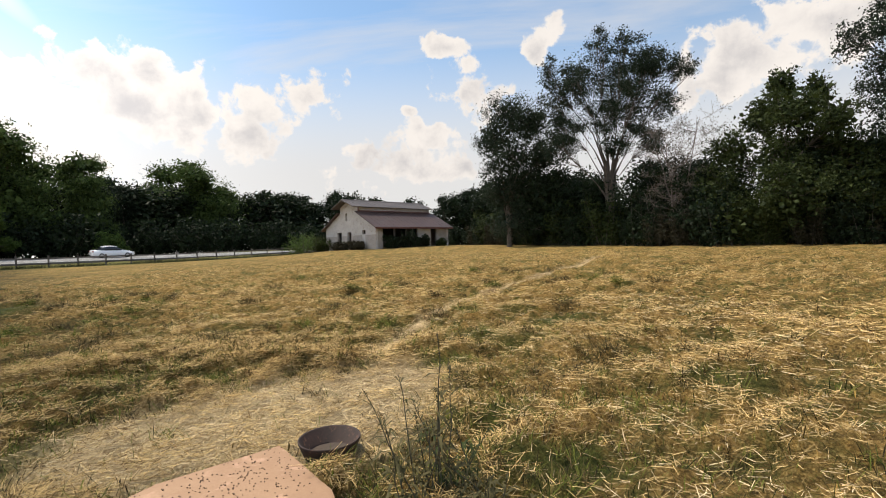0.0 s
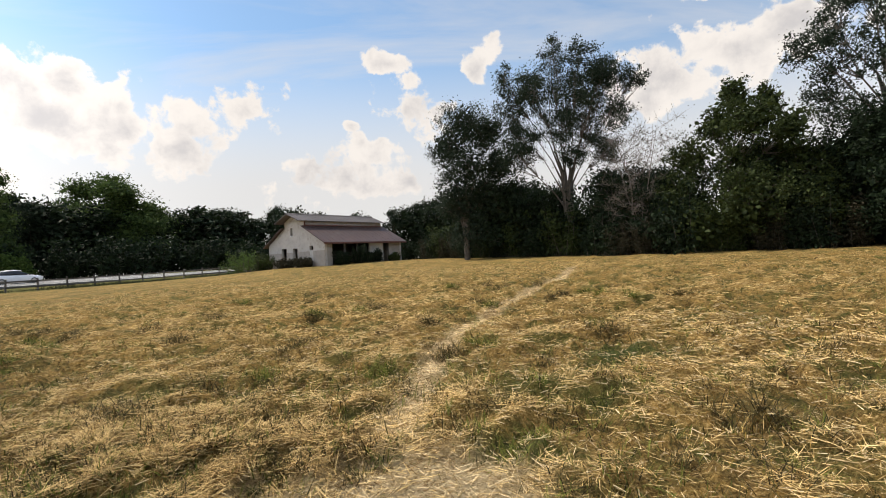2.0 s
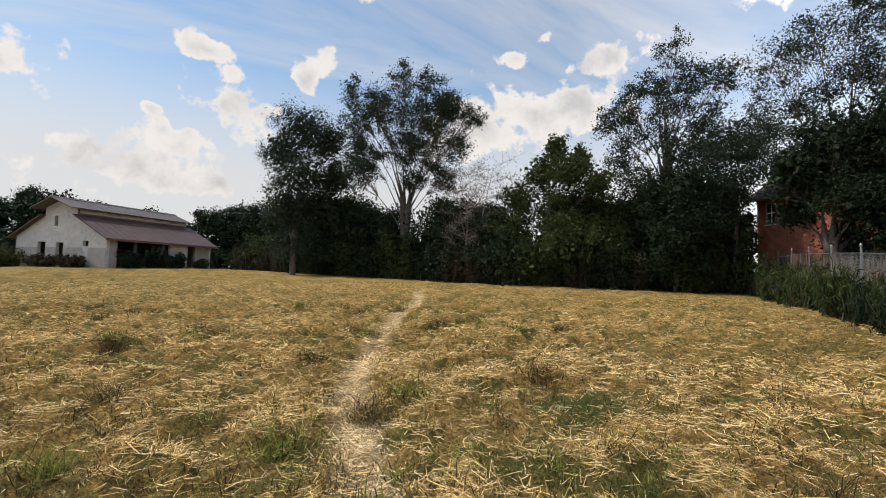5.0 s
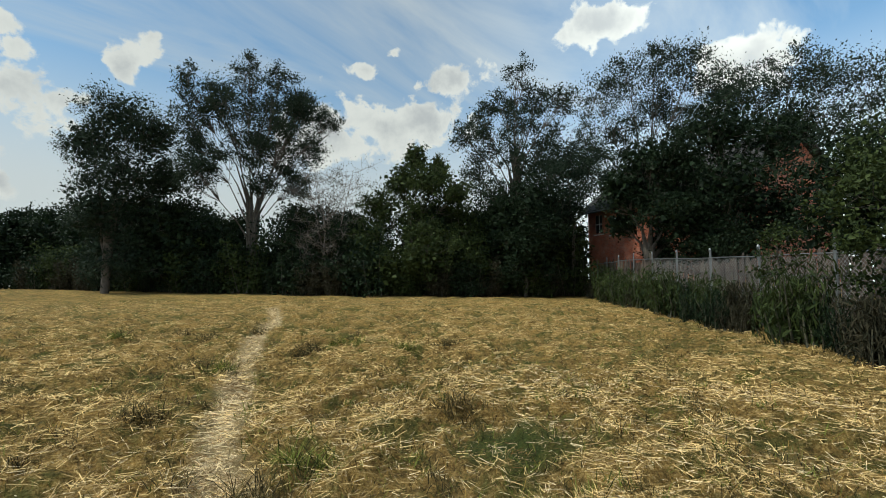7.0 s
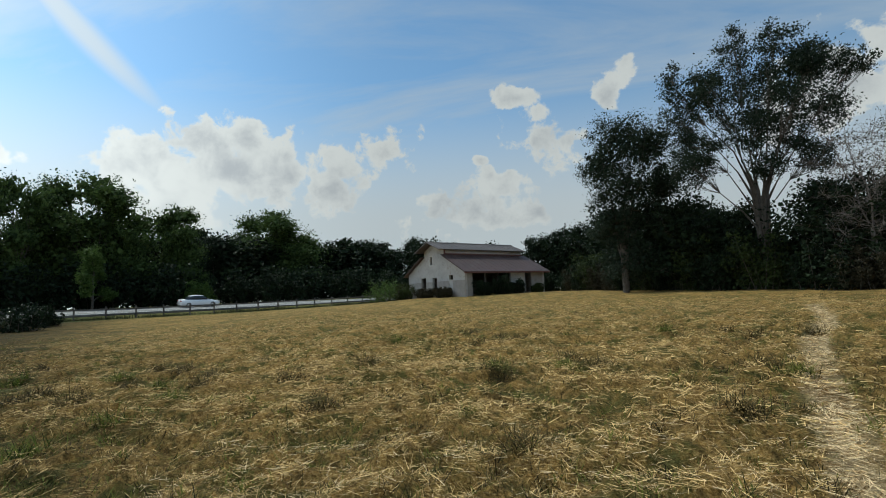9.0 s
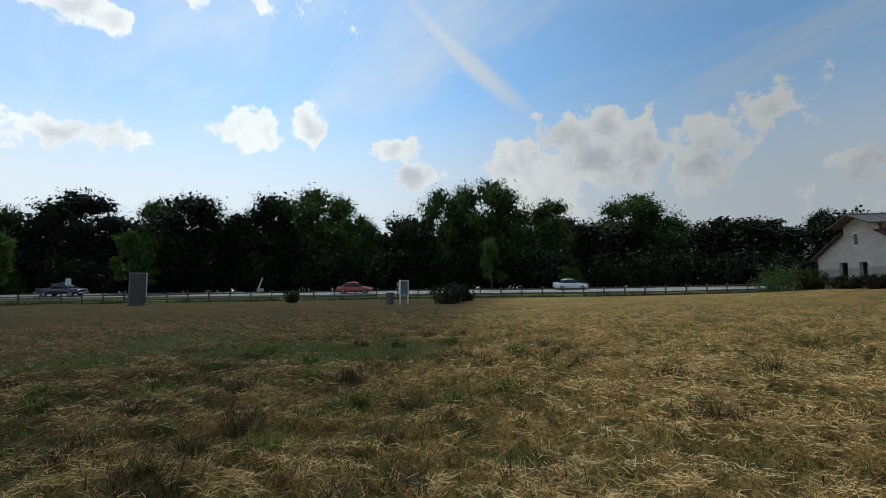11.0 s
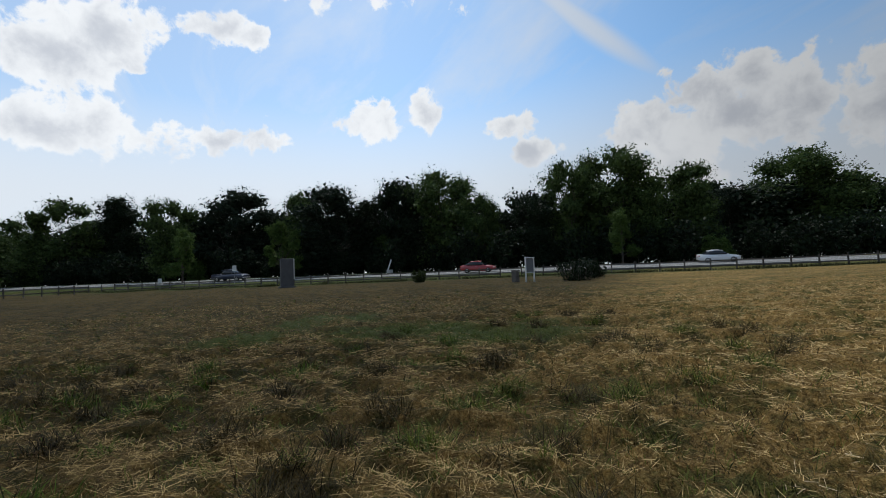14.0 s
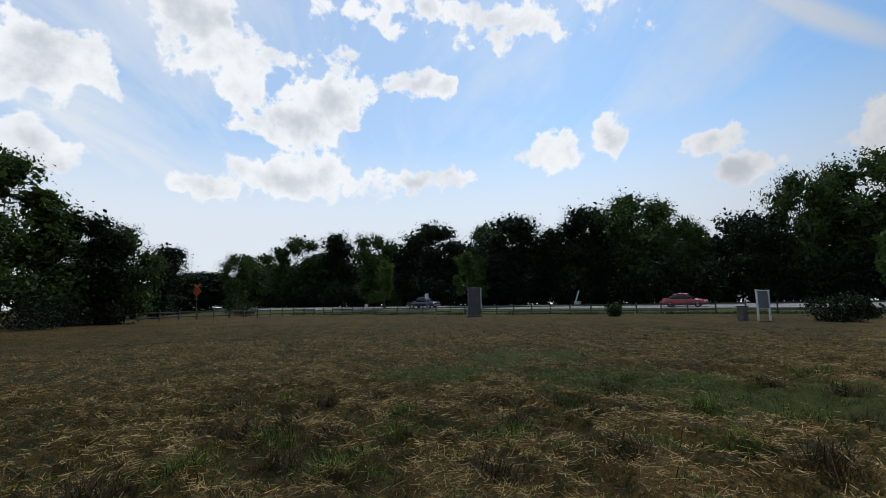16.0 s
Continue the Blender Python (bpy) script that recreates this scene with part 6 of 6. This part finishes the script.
    for x, y, sx, h, green, label in ((-16.6, 55.6, 2.6, 2.3, LEAF_FRESH, "bright green shrub in front of the barn"), (-14.6, 54.4, 1.5, 1.7, LEAF_MID, "green shrub beside the barn door"),
                                      (-5.4, 49.9, 1.0, 1.5, LEAF_DARK, "dark bush against the barn's open side"), (-3.7, 51.6, 1.2, 1.8, LEAF_DARK, "dark bush against the barn's open side"),
                                      (-2.2, 53.0, 1.0, 1.3, LEAF_DARK, "low dark bush at the barn wall"), (-0.2, 55.0, 0.8, 0.8, LEAF_MID, "low green weeds at the barn wall"),
                                      (-9.4, 50.2, 1.2, 0.9, LEAF_BROWN, "dry brown weeds along the barn gable"), (-11.6, 52.2, 1.2, 0.9, LEAF_BROWN, "dry brown weeds along the barn gable"),
                                      (-33.4, 30.6, 1.7, 1.7, LEAF_DARK, "dark round bush beside the fence"), (-36.4, 34.8, 1.0, 1.5, LEAF_DARK, "dark bush beside the fence"),
                                      (-48.4, 22.4, 0.9, 1.2, LEAF_MID, "small green bush at the fence"), (-52.5, -30.0, 2.2, 2.6, LEAF_DARK, "dark bush at the field corner"),
                                      (-46.0, -25.5, 2.0, 2.2, LEAF_DARK, "dark bush at the field corner"), (-49.0, -24.3, 1.0, 1.9, LEAF_BROWN, "tan dry grass clump at the field corner"),
                                      (-83.0, -26.0, 2.5, 2.2, LEAF_MID, "green bush by the corner fence"), (-41.0, -24.5, 2.4, 2.6, LEAF_DARK, "dark bush at the field corner")):
        build_bush("bush", on_ground(x, y), (sx, sx * 0.8, h), 2600, 0.17, int(abs(x * 7 + y * 3)), green, label)


build_sky()
build_sun()
build_ground()
build_road()
build_barn()
build_house()
build_field_fence(ROAD_AT - ROAD_OFF * 9.5 - ROAD_ALONG * 53.9, ROAD_ALONG, 47, "weathered dark post and rail fence between field and road")
build_field_fence((-85.0, -15.0), (0.90, -0.436), 14, "weathered dark post and rail fence closing the field corner")
build_lot_fence()
build_traffic()
build_roadside()
build_right_trees()
build_hedge()
build_far_trees()
build_feeding_place()
build_weed(-0.10, 2.66, 1.06, 1, 10, "tall dark dried weed with narrow leaves by the feed pan", leaf=0.12)
build_weed(-0.25, 2.45, 0.5, 2, 4, "low dark weed with narrow leaves by the feed pan")
build_weed(0.10, 2.40, 0.42, 3, 5, "low dark weed stalks by the slab")
build_weed(0.03, 2.78, 0.6, 9, 6, "leafy green weed beside the taller stalks", green=LEAF_MID)
build_weed(0.25, 2.42, 0.40, 6, 5, "short dark weed stalks with seed heads", spread=0.16)
build_grass()
build_verge()
